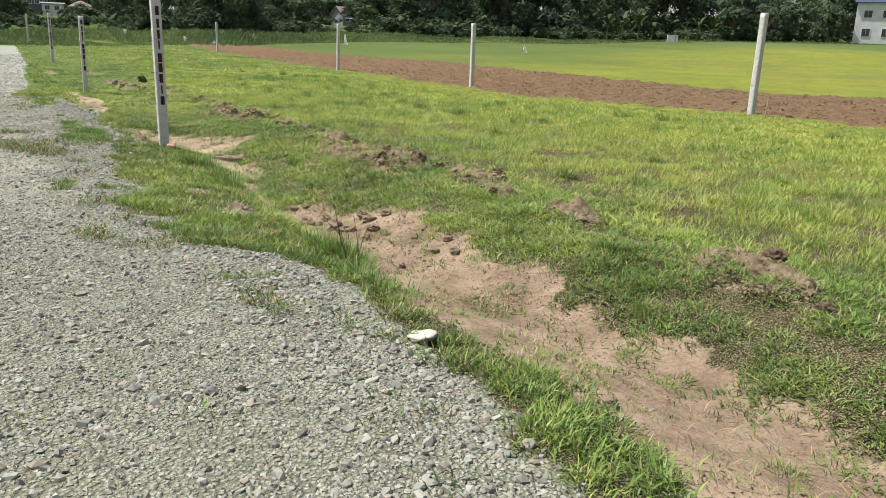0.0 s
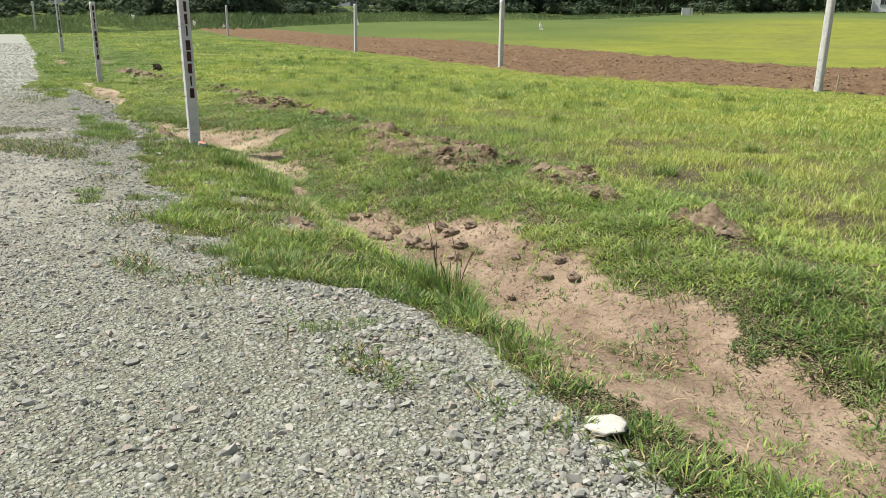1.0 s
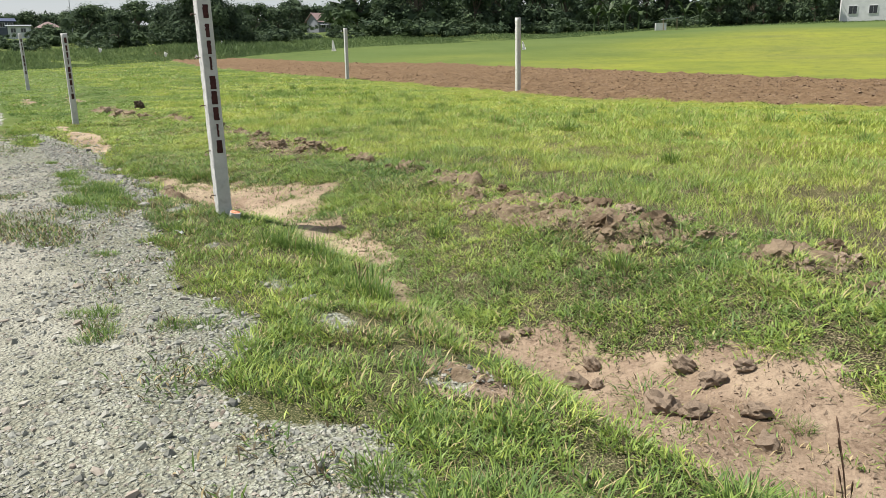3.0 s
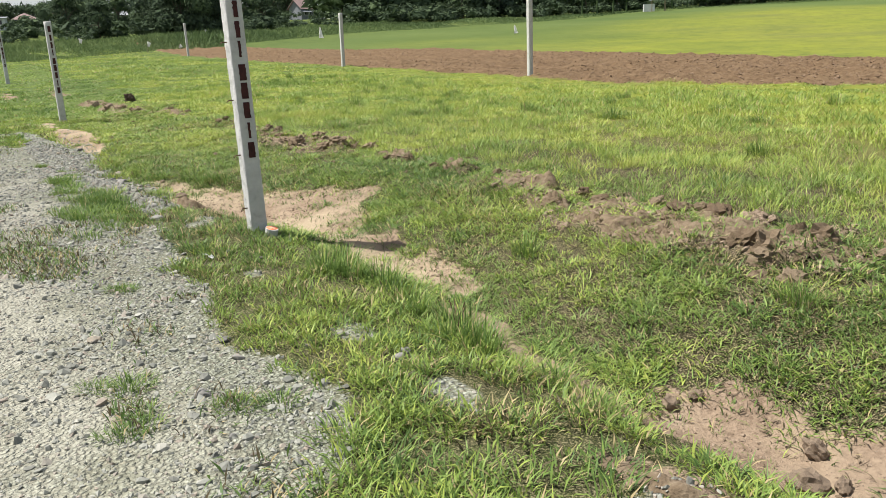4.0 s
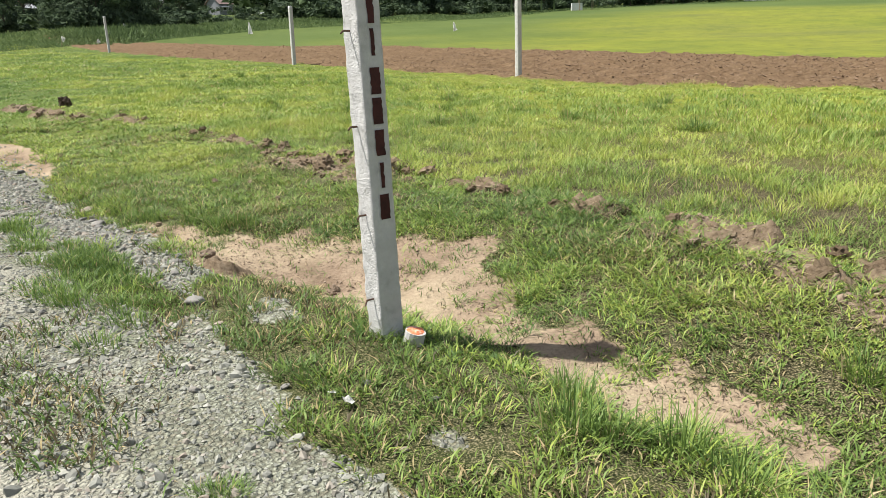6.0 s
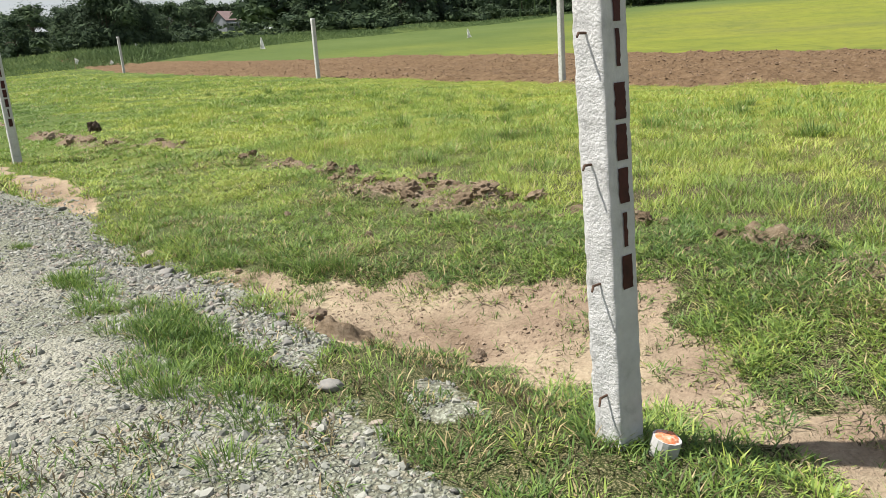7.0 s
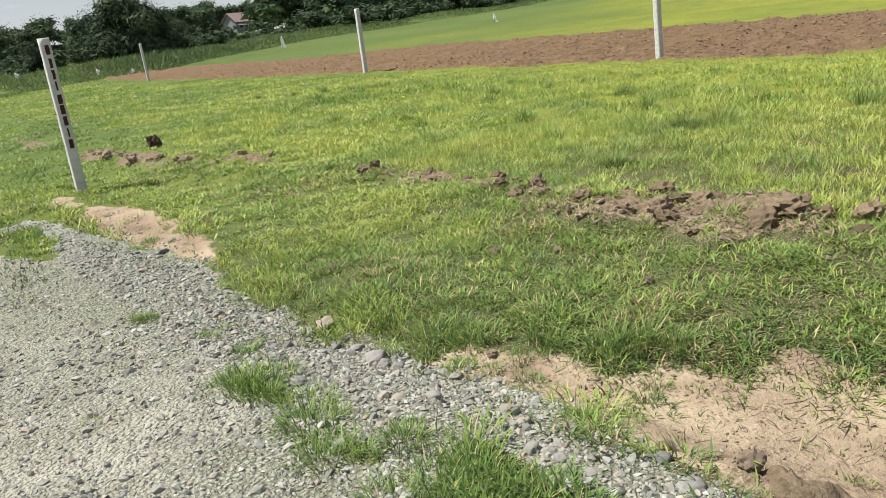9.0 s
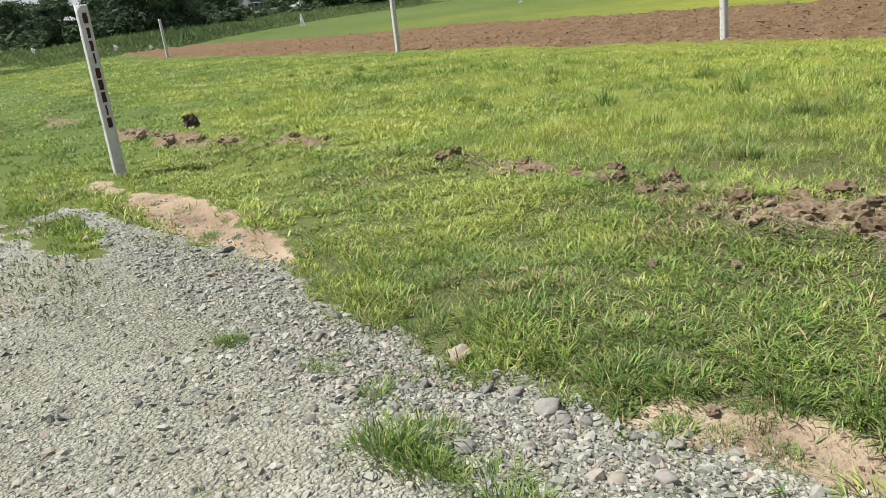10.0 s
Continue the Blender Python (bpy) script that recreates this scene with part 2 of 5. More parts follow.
def ground_material():
    m, n, l, b = material("ground")
    p = place(n)
    big, mid, fine = tex(n, l, "Noise", 0.25, 4, .6, p), tex(n, l, "Noise", 3.0, 5, .6, p), tex(n, l, "Noise", 45.0, 4, .65, p)
    wn_ = n.new("ShaderNodeVectorMath")
    wn_.operation = "MULTIPLY_ADD"
    wob = tex(n, l, "Noise", 30.0, 3, .6, p)
    l.new(wob.outputs["Color"], wn_.inputs[0])
    wn_.inputs[1].default_value = (.035, .035, .035)
    l.new(p, wn_.inputs[2])
    warp = wn_.outputs[0]
    # gravel: crushed stone in three sizes over grey fines
    v1, v2 = tex(n, l, "Voronoi", 48.0, vec=warp), tex(n, l, "Voronoi", 105.0, vec=warp)
    hue = ramp(n, l, v1.outputs["Color"], ((0.0, (.10, .097, .083)), (.3, (.20, .195, .168)), (.55, (.33, .32, .275)), (.75, (.26, .215, .17)), (.9, (.43, .415, .365)), (1.0, (.60, .58, .53))))
    hue2 = ramp(n, l, v2.outputs["Color"], ((0.0, (.11, .105, .09)), (.5, (.27, .26, .222)), (1.0, (.46, .445, .385))))
    gsel = sums(n, l, "GREATER_THAN", mid.outputs["Fac"], 0.5)
    gcol = mix(n, l, gsel, hue, hue2)
    dust = ramp(n, l, mid.outputs["Fac"], ((.35, (0, 0, 0)), (.7, (1, 1, 1))))
    gcol = mix(n, l, sums(n, l, "MULTIPLY", dust, .5), gcol, (.40, .385, .33))
    gcol = mix(n, l, sums(n, l, "MULTIPLY", ramp(n, l, big.outputs["Fac"], ((.5, (0, 0, 0)), (.65, (1, 1, 1)))), .12), gcol, (.21, .175, .135))
    # gaps between stones darkened: dirty fines, plus their shade put into the colour
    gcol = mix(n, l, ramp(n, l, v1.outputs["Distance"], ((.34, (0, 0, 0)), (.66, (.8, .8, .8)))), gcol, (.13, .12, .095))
    wd = tex(n, l, "Noise", 1.1, 5, .7, p)
    gcol = mix(n, l, sums(n, l, "MULTIPLY", ramp(n, l, wd.outputs["Fac"], ((.50, (0, 0, 0)), (.66, (1, 1, 1)))), .26), gcol, (.20, .195, .13))
    # far gravel paled: grazing glare put into its colour
    gcol = mix(n, l, sums(n, l, "MULTIPLY", attribute(n, "meadow"), .6), gcol, ramp(n, l, fine.outputs["Fac"], ((.3, (.30, .297, .275)), (.7, (.48, .475, .45)))))
    gcol = mix(n, l, 1.0, gcol, (1.08, 1.17, 1.10), "MULTIPLY")
    gcol = mix(n, l, sums(n, l, "MULTIPLY", attribute(n, "dusty"), ramp(n, l, mid.outputs["Fac"], ((.35, (.25, .25, .25)), (.6, (.75, .75, .75))))), gcol, ramp(n, l, fine.outputs["Fac"], ((.3, (.33, .317, .262)), (.7, (.54, .518, .442)))))
    # bare sandy soil
    scol = ramp(n, l, mid.outputs["Fac"], ((.30, (.14, .097, .068)), (.42, (.215, .155, .112)), (.52, (.27, .198, .143)), (.60, (.33, .25, .18)), (.72, (.42, .33, .245))))
    scol = mix(n, l, .35, scol, ramp(n, l, fine.outputs["Fac"], ((.3, (.15, .10, .068)), (.7, (.44, .335, .24)))))
    sn = tex(n, l, "Noise", 16.0, 6, .75, p)
    scol = mix(n, l, sums(n, l, "MULTIPLY", ramp(n, l, sn.outputs["Fac"], ((.36, (1, 1, 1)), (.48, (0, 0, 0)))), .65), scol, (.13, .090, .063))
    sand = tex(n, l, "Noise", 1.3, 5, .6, p)
    scol = mix(n, l, sums(n, l, "MULTIPLY", ramp(n, l, sand.outputs["Fac"], ((.49, (0, 0, 0)), (.64, (1, 1, 1)))), .5), scol, (.42, .325, .23))
    scol = mix(n, l, 1.0, scol, (1.07, 1.08, 1.08), "MULTIPLY")
    drift = sums(n, l, "MULTIPLY", attribute(n, "sandy"), ramp(n, l, sand.outputs["Fac"], ((.36, (.08, .08, .08)), (.58, (.8, .8, .8)))))
    scol = mix(n, l, drift, scol, ramp(n, l, fine.outputs["Fac"], ((.3, (.39, .315, .215)), (.7, (.53, .44, .31)))))
    scol = mix(n, l, sums(n, l, "MULTIPLY", attribute(n, "damp"), .55), scol, (.17, .12, .082))
    hcol = ramp(n, l, fine.outputs["Fac"], ((.3, (.065, .047, .033)), (.5, (.20, .150, .110)), (.7, (.36, .285, .215))))
    scol = mix(n, l, attribute(n, "heap"), scol, hcol)
    # ploughed earth
    pcol = ramp(n, l, mid.outputs["Fac"], ((.25, (.13, .078, .042)), (.55, (.20, .128, .074)), (.8, (.265, .182, .110))))
    pcol = mix(n, l, .4, pcol, ramp(n, l, fine.outputs["Fac"], ((.3, (.07, .045, .030)), (.7, (.24, .168, .115)))))
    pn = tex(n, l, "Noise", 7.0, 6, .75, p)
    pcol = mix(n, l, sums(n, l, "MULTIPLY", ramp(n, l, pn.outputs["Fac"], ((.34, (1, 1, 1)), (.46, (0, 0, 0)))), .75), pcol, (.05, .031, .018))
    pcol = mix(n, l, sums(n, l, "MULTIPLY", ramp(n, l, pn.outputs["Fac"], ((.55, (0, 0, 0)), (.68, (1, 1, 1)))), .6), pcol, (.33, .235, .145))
    pcol = mix(n, l, 1.0, pcol, (.95, .97, .94), "MULTIPLY")
    # turf between the blades: thatch, soil and moss green, darkest stops painted shade
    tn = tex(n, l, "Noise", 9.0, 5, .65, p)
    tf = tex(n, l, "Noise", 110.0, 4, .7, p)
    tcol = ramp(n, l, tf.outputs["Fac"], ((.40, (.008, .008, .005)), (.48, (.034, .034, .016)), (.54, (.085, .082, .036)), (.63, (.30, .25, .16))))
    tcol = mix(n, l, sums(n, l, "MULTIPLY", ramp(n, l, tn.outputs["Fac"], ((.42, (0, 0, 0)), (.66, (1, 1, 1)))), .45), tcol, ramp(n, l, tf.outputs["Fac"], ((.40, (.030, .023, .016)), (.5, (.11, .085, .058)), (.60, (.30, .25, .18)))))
    far = tex(n, l, "Noise", 0.06, 4, .55, p)
    tcol = mix(n, l, attribute(n, "meadow"), tcol, ramp(n, l, far.outputs["Fac"], ((.35, (.145, .175, .032)), (.47, (.19, .212, .036)), (.55, (.205, .220, .038)), (.68, (.157, .168, .046)))))
    blot = tex(n, l, "Noise", 0.22, 6, .68, p)
    tcol = mix(n, l, sums(n, l, "MULTIPLY", attribute(n, "meadow"), ramp(n, l, blot.outputs["Fac"], ((.42, (0, 0, 0)), (.70, (.55, .55, .55))))), tcol, (.11, .135, .042))
    dash = tex(n, l, "Noise", 2.2, 5, .7, p)
    tcol = mix(n, l, sums(n, l, "MULTIPLY", attribute(n, "meadow"), ramp(n, l, dash.outputs["Fac"], ((.54, (0, 0, 0)), (.64, (.6, .6, .6))))), tcol, (.085, .105, .035))
    tcol = mix(n, l, attribute(n, "olive"), tcol, ramp(n, l, far.outputs["Fac"], ((.35, (.075, .112, .036)), (.65, (.105, .142, .046)))))
    wet = tex(n, l, "Noise", 0.9, 5, .6, p)
    tcol = mix(n, l, sums(n, l, "MULTIPLY", attribute(n, "meadow"), sums(n, l, "MULTIPLY", ramp(n, l, wet.outputs["Fac"], ((.45, (0, 0, 0)), (.7, (1, 1, 1)))), .4)), tcol, (.075, .10, .025))
    tcol = mix(n, l, attribute(n, "rank"), tcol, ramp(n, l, wet.outputs["Fac"], ((.35, (.055, .08, .025)), (.65, (.12, .155, .045)))))
    edge = sums(n, l, "ADD", sums(n, l, "MULTIPLY", sums(n, l, "SUBTRACT", fine.outputs["Fac"], .5), .9), sums(n, l, "MULTIPLY", sums(n, l, "SUBTRACT", tn.outputs["Fac"], .5), .9))

    def sharp(name):
        a = sums(n, l, "ADD", attribute(n, name), edge)
        return ramp(n, l, a, ((.35, (0, 0, 0)), (.62, (1, 1, 1))))
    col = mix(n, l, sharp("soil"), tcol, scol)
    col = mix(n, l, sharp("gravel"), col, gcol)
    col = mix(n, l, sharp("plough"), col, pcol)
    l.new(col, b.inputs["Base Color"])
    b.inputs["Roughness"].default_value = 0.95
    b.inputs["Specular IOR Level"].default_value = 0.06
    stony = sums(n, l, "MULTIPLY", sums(n, l, "MULTIPLY", v1.outputs["Distance"], -1.7), attribute(n, "gravel"))
    hf = sums(n, l, "ADD", stony, sums(n, l, "ADD", sums(n, l, "ADD", sums(n, l, "ADD", sums(n, l, "MULTIPLY", fine.outputs["Fac"], .7), sums(n, l, "MULTIPLY", sums(n, l, "MULTIPLY", sn.outputs["Fac"], attribute(n, "soil")), 2.2)), sums(n, l, "MULTIPLY", sums(n, l, "MULTIPLY", tn.outputs["Fac"], attribute(n, "plough")), 5.0)), sums(n, l, "MULTIPLY", tn.outputs["Fac"], 1.2)))
    bump(n, l, b, hf, 1.0, .016)
    return m


def grass_material(name, low, mid_, high, dry, gloss=.5):
    """Blades: attribute 'tint' runs from deep green through yellow-green; past 0.85 it is dead straw."""
    m, n, l, b = material(name)
    col = ramp(n, l, attribute(n, "tint"), ((0.0, low), (.45, mid_), (.80, high), (.90, dry), (1.0, tuple(k * .22 for k in dry))))
    b.inputs["Roughness"].default_value = 0.52
    b.inputs["Specular IOR Level"].default_value = gloss
    l.new(col, b.inputs["Base Color"])
    tr = n.new("ShaderNodeBsdfTranslucent")
    l.new(col, tr.inputs["Color"])
    mx = n.new("ShaderNodeMixShader")
    mx.inputs[0].default_value = 0.25
    l.new(b.outputs[0], mx.inputs[1])
    l.new(tr.outputs[0], mx.inputs[2])
    l.new(mx.outputs[0], n["Material Output"].inputs["Surface"])
    return m


def simple(name, stops, scale, rough=.9, bump_scale=0, strength=.5, distance=.01, spec=.2, per=False):
    m, n, l, b = material(name)
    vec = n.new("ShaderNodeTexCoord").outputs["Object"]
    t = tex(n, l, "Noise", scale, 6, .65, vec)
    fac = t.outputs["Fac"]
    if per:
        info = n.new("ShaderNodeObjectInfo")
        fac = sums(n, l, "ADD", sums(n, l, "MULTIPLY", fac, .55), sums(n, l, "MULTIPLY", info.outputs["Random"], .5))
    col = ramp(n, l, fac, stops)
    l.new(col, b.inputs["Base Color"])
    b.inputs["Roughness"].default_value = rough
    b.inputs["Specular IOR Level"].default_value = spec
    if bump_scale:
        f = tex(n, l, "Noise", bump_scale, 5, .65, vec)
        bump(n, l, b, f.outputs["Fac"], strength, distance)
    return m


M_GROUND = ground_material()
M_GRASS = grass_material("grass_blades", (.085, .155, .042), (.225, .328, .074), (.425, .49, .10), (.46, .37, .20), .28)
M_TALL = grass_material("tall_grass_blades", (.075, .118, .052), (.135, .195, .080), (.19, .255, .10), (.21, .20, .11), .06)
M_CONCRETE = simple("white_painted_concrete", ((.2, (.28, .275, .265)), (.42, (.46, .455, .445)), (.75, (.58, .575, .565))), 9, .85, 60, .6, .004)
M_ROUGHCAST = simple("rough_white_plaster", ((.27, (.26, .255, .245)), (.40, (.55, .545, .535)), (.7, (.70, .695, .685))), 14, .9, 75, 1.0, .012)
M_PAINT = simple("dark_red_brown_paint", ((.3, (.030, .010, .010)), (.7, (.075, .022, .020))), 25, .6)
M_RUST = simple("rusty_steel", ((.3, (.05, .03, .022)), (.7, (.13, .075, .05))), 60, .7)
M_ORANGE = simple("orange_paint", ((.38, (.62, .17, .07)), (.55, (.70, .30, .18)), (.66, (.62, .52, .46))), 45, .75)
M_STONE = simple("river_stone", ((.12, (.10, .098, .092)), (.4, (.19, .187, .175)), (.62, (.26, .25, .23)), (.8, (.33, .275, .20)), (.95, (.42, .40, .37))), 5, .85, 40, .5, .006, per=True)
M_PALE = simple("pale_limestone", ((.3, (.40, .38, .33)), (.7, (.50, .48, .425))), 9, .85, 40, .5, .006)
M_CLOD = simple("earth_clod", ((.2, (.125, .088, .056)), (.5, (.21, .155, .102)), (.85, (.33, .255, .175))), 9, .98, 30, .9, .02, per=True)
M_CRUMB = simple("dry_earth_crumb", ((.25, (.15, .108, .076)), (.5, (.265, .202, .148)), (.8, (.40, .318, .236))), 45, .98, 140, .9, .006)
M_HEAP = simple("dug_earth", ((.25, (.070, .050, .032)), (.45, (.165, .122, .080)), (.62, (.24, .186, .128)), (.85, (.36, .29, .21))), 22, .98, 70, 1.0, .014)
M_PLOUGH = simple("ploughed_earth_crumb", ((.3, (.15, .102, .066)), (.7, (.27, .192, .130))), 2.5, .98)
M_DARK = simple("dark_damp_earth", ((.3, (.04, .029, .022)), (.7, (.13, .092, .068))), 9, .98, 30, .9, .02)
M_CLOTH = simple("white_plastic_sheet", ((.3, (.66, .67, .66)), (.7, (.82, .82, .80))), 6, .6)
M_STICK = simple("weathered_bamboo", ((.3, (.22, .18, .12)), (.7, (.38, .32, .22))), 12, .8)
M_BARK = simple("bark", ((.3, (.07, .055, .042)), (.7, (.17, .14, .11))), 5, .95, 14, .8, .03)


# dark leaf colours, lifted and blued a little to carry distance haze
M_LEAF = grass_material("dark_foliage", (.050, .072, .050), (.082, .118, .066), (.125, .170, .080), (.14, .17, .085), .02)
M_BANANA = simple("banana_leaf", ((.3, (.05, .085, .035)), (.7, (.10, .15, .055))), 2, .5)
M_WALL_WHITE = simple("white_wall_paint", ((.3, (.58, .59, .60)), (.7, (.72, .73, .74))), 1.2, .9, 20, .3, .01)
M_WALL_GREY = simple("grey_wall_plaster", ((.3, (.20, .21, .24)), (.7, (.28, .29, .32))), 1.2, .9, 20, .3, .01)
M_WALL_BLUE = simple("dark_blue_grey_wall_paint", ((.3, (.085, .095, .125)), (.7, (.125, .135, .17))), 1.2, .9, 20, .3, .01)
M_WALL_WOOD = simple("weathered_wall_boards", ((.3, (.13, .095, .07)), (.7, (.25, .185, .14))), 1.2, .9, 20, .3, .01)
M_ROOF_RED = simple("faded_red_roof_sheet", ((.3, (.20, .142, .136)), (.7, (.28, .205, .196))), 1.5, .7, 15, .3, .02)
M_ROOF_GREY = simple("galvanised_roof_sheet", ((.3, (.20, .215, .235)), (.7, (.33, .35, .37))), 1.5, .5, 15, .3, .02)
M_ROOF_BLUE = simple("dark_blue_roof_sheet", ((.3, (.045, .055, .10)), (.7, (.07, .085, .15))), 1.5, .5)
M_GLASS = simple("dark_window_glass", ((.3, (.02, .023, .027)), (.7, (.04, .045, .05))), 2, .1, spec=.5)


def gravel_material():
    m, n, l, b = material("gravel_stones")
    col = ramp(n, l, attribute(n, "tint"), ((0.0, (.095, .10, .090)), (.25, (.23, .24, .212)), (.5, (.37, .375, .33)), (.62, (.29, .235, .19)), (.74, (.40, .395, .35)), (1.0, (.56, .555, .51))))
    t = tex(n, l, "Noise", 60, 4, .6, place(n))
    col = mix(n, l, .25, col, ramp(n, l, t.outputs["Fac"], ((.3, (.15, .145, .125)), (.7, (.42, .40, .355)))))
    l.new(col, b.inputs["Base Color"])
    b.inputs["Roughness"].default_value = .88
    b.inputs["Specular IOR Level"].default_value = .2
    return m


M_GRAVEL = gravel_material()


# ---------------------------------------------------------------- mesh helpers
def mesh_from(name, verts, polys, mat, attrs=None, flat=False):
    """A mesh from arrays; polys is a list of (k, n) index arrays."""
    me = bpy.data.meshes.new(name)
    verts = np.asarray(verts, np.float32)
    me.vertices.add(len(verts))
    me.vertices.foreach_set("co", verts.ravel())
    loops = np.concatenate([p.ravel() for p in polys]).astype(np.int32)
    sizes = np.concatenate([np.full(len(p), p.shape[1]) for p in polys])
    starts = np.concatenate(([0], np.cumsum(sizes)[:-1])).astype(np.int32)
    me.loops.add(len(loops))
    me.loops.foreach_set("vertex_index", loops)
    me.polygons.add(len(sizes))
    me.polygons.foreach_set("loop_start", starts)
    me.polygons.foreach_set("use_smooth", np.full(len(sizes), not flat))
    for key, val in (attrs or {}).items():
        a = me.attributes.new(key, "FLOAT", "POINT")
        a.data.foreach_set("value", np.asarray(val, np.float32))
    me.materials.append(mat)
    me.update(calc_edges=True)
    return me


def part(name, bm, mat, parent=None, label=""):
    me = bpy.data.meshes.new(name)
    bm.to_mesh(me)
    bm.free()
    me.materials.append(mat)
    ob = new(name, me)
    if parent is not None:
        ob.parent = parent
    if label:
        ob["label"] = label
    return ob


def box(bm, size, centre=(0, 0, 0), turn=None):
    m = Matrix.Translation(centre) @ (turn or Matrix()) @ Matrix.Diagonal((*size, 1))
    return bmesh.ops.create_cube(bm, size=1, matrix=m)["verts"]


def rod(bm, a, b, r0, r1=None, sides=8):
    a, b = Vector(a), Vector(b)
    way = b - a
    m = Matrix.Translation((a + b) / 2) @ way.to_track_quat("Z", "Y").to_matrix().to_4x4()
    return bmesh.ops.create_cone(bm, cap_ends=True, segments=sides, radius1=r0, radius2=r0 if r1 is None else r1, depth=way.length, matrix=m)["verts"]


def thing(name, m, label, category, group=""):
    ob = new(name)
    ob.empty_display_size = 0.1
    ob.matrix_basis = m
    return tagged(ob, label, category, group)


def upright(u, v, lean_u=0, lean_v=0, sink=0.0, turn=0.0):
    p = at(u, v, sink)
    return pose(p.x, p.y, p.z, 0, 0, TURN_UV + turn) @ pose(0, 0, 0, -lean_u, lean_v, 0)


# ---------------------------------------------------------------- ground
def spaced(stops):
    """Grid lines: (start, step at start) pairs, the step growing evenly up to the next stop."""
    out = []
    for (a, sa), (b, sb) in zip(stops, stops[1:]):
        x = a
        while x < b - 0.5 * sb:
            out.append(x)
            x += sa + (sb - sa) * (x - a) / (b - a)
    return np.array(out + [stops[-1][0]])


def build_ground():
    us = spaced(((-900, 120), (-30, 2), (-11, .08), (13, .08), (22, .18), (45, .5), (140, 3), (1600, 200)))
    vs = spaced(((-900, 120), (-30, 4), (-5, .12), (-1.6, .065), (3.0, .07), (5.0, .15), (12, .16), (26, .28), (40, 1.2), (170, 4), (1600, 200)))
    gu, gv = np.meshgrid(us, vs, indexing="ij")
    x, y = to_xy(gu.ravel(), gv.ravel())
    z = height(x, y)
    g, s, p = masks(x, y)
    hp = heap_at(x, y)
    rank = np.maximum(smooth(-1.0, 2.5, beyond(x, y)), .55 * smooth(-18, -5, beyond(x, y) + 5 * fbm(x, y, 9, 3, 98)))
    olive = smooth(-78, -22, beyond(x, y) + 16 * fbm(x, y, 22, 3, 99))
    meadow = smooth(5.5, 12, np.hypot(np.maximum(np.abs(gu.ravel() + 4) - 5, 0), gv.ravel() + 2))
    meadow = np.maximum(meadow, smooth(.3, -1.0, gu.ravel() - np.interp(gv.ravel(), (2.4, 5.5, 9, 13), (-10.4, -9.3, -7.6, -5.8))))
    nu, nv = gu.shape
    i = np.arange(nu * nv).reshape(nu, nv)
    quads = np.stack((i[:-1, :-1], i[1:, :-1], i[1:, 1:], i[:-1, 1:]), -1).reshape(-1, 4)[:, ::-1]
    pick_g, pick_p = g[quads].mean(1) > .5, p[quads].mean(1) > .5
    verts = np.stack((x, y, z), -1)
    for name, label, sel in (("road", "compacted grey gravel road with thin weeds along its edge", pick_g & ~pick_p),
                             ("ploughed_strip", "freshly ploughed reddish-brown strip of earth in the field", pick_p),
                             ("ground", "level field of turf with bare sandy soil patches", ~pick_g & ~pick_p)):
        q = quads[sel]
        used = np.unique(q)
        back = np.zeros(len(verts), np.int64)
        back[used] = np.arange(len(used))
        me = mesh_from(name, verts[used], [back[q]], M_GROUND, {"gravel": g[used], "soil": s[used], "plough": p[used], "heap": hp[used], "rank": rank[used], "olive": olive[used], "sandy": (smooth(-3.6, -1.6, gu.ravel()) * (.3 + .7 * smooth(1.05, .6, gv.ravel() + .25 * fbm(x, y, .5, 3, 30))) * (.45 + .55 * smooth(5.5, 4, gu.ravel())) * smooth(13, 11, gu.ravel()))[used], "meadow": meadow[used], "dusty": (smooth(-6.5, -1, gu.ravel()) * (.35 + .65 * smooth(5.5, 4, gu.ravel())) * smooth(-.75, -1.5, gv.ravel() + .6 * fbm(x, y, .8, 3, 28)))[used], "damp": smooth(-.2, .5, blobs_at(gu.ravel(), gv.ravel(), DAMP) + .3 * fbm(x, y, .4, 3, 26))[used]})
        tagged(new(name, me), label, name.replace("_", " "), kind="structure")


build_ground()


# ---------------------------------------------------------------- grass
def blades(name, x, y, length, width, lean, tint, mat, rng, base=None, facing=None):
    """One mesh of bent grass blades, folded at the middle."""
    n = len(x)
    z = height(x, y) if base is None else base
    a = rng.uniform(0, 2 * math.pi, n)
    side = np.stack((np.cos(a), np.sin(a), np.zeros(n)), -1) * (width / 2)[:, None]
    if facing is not None:
        a = facing - math.pi / 2 + rng.normal(0, .35, n)
        side = np.stack((np.cos(a), np.sin(a), np.zeros(n)), -1) * (width / 2)[:, None]
    b = a + math.pi / 2 + rng.normal(0, .5, n)
    out = np.stack((np.cos(b), np.sin(b), np.zeros(n)), -1)
    root = np.stack((x, y, z - 0.01), -1)
    slope = np.arcsin(np.clip(lean, .05, .98)) * .92
    bend = slope + rng.uniform(.12, .62, n)
    mid_ = root + out * (length * .46 * np.sin(slope))[:, None]
    mid_[:, 2] += length * .46 * np.cos(slope) + .01
    tip = mid_ + out * (length * .54 * np.sin(bend))[:, None]
    tip[:, 2] += length * .54 * np.cos(bend)
    verts = np.stack((root, mid_ + side, tip, mid_ - side), 1).reshape(-1, 3)
    k = np.arange(n)[:, None] * 4
    me = mesh_from(name, verts, [k + np.array([[0, 1, 2, 3]])], mat, {"tint": np.repeat(tint, 4)})
    return new(name, me)


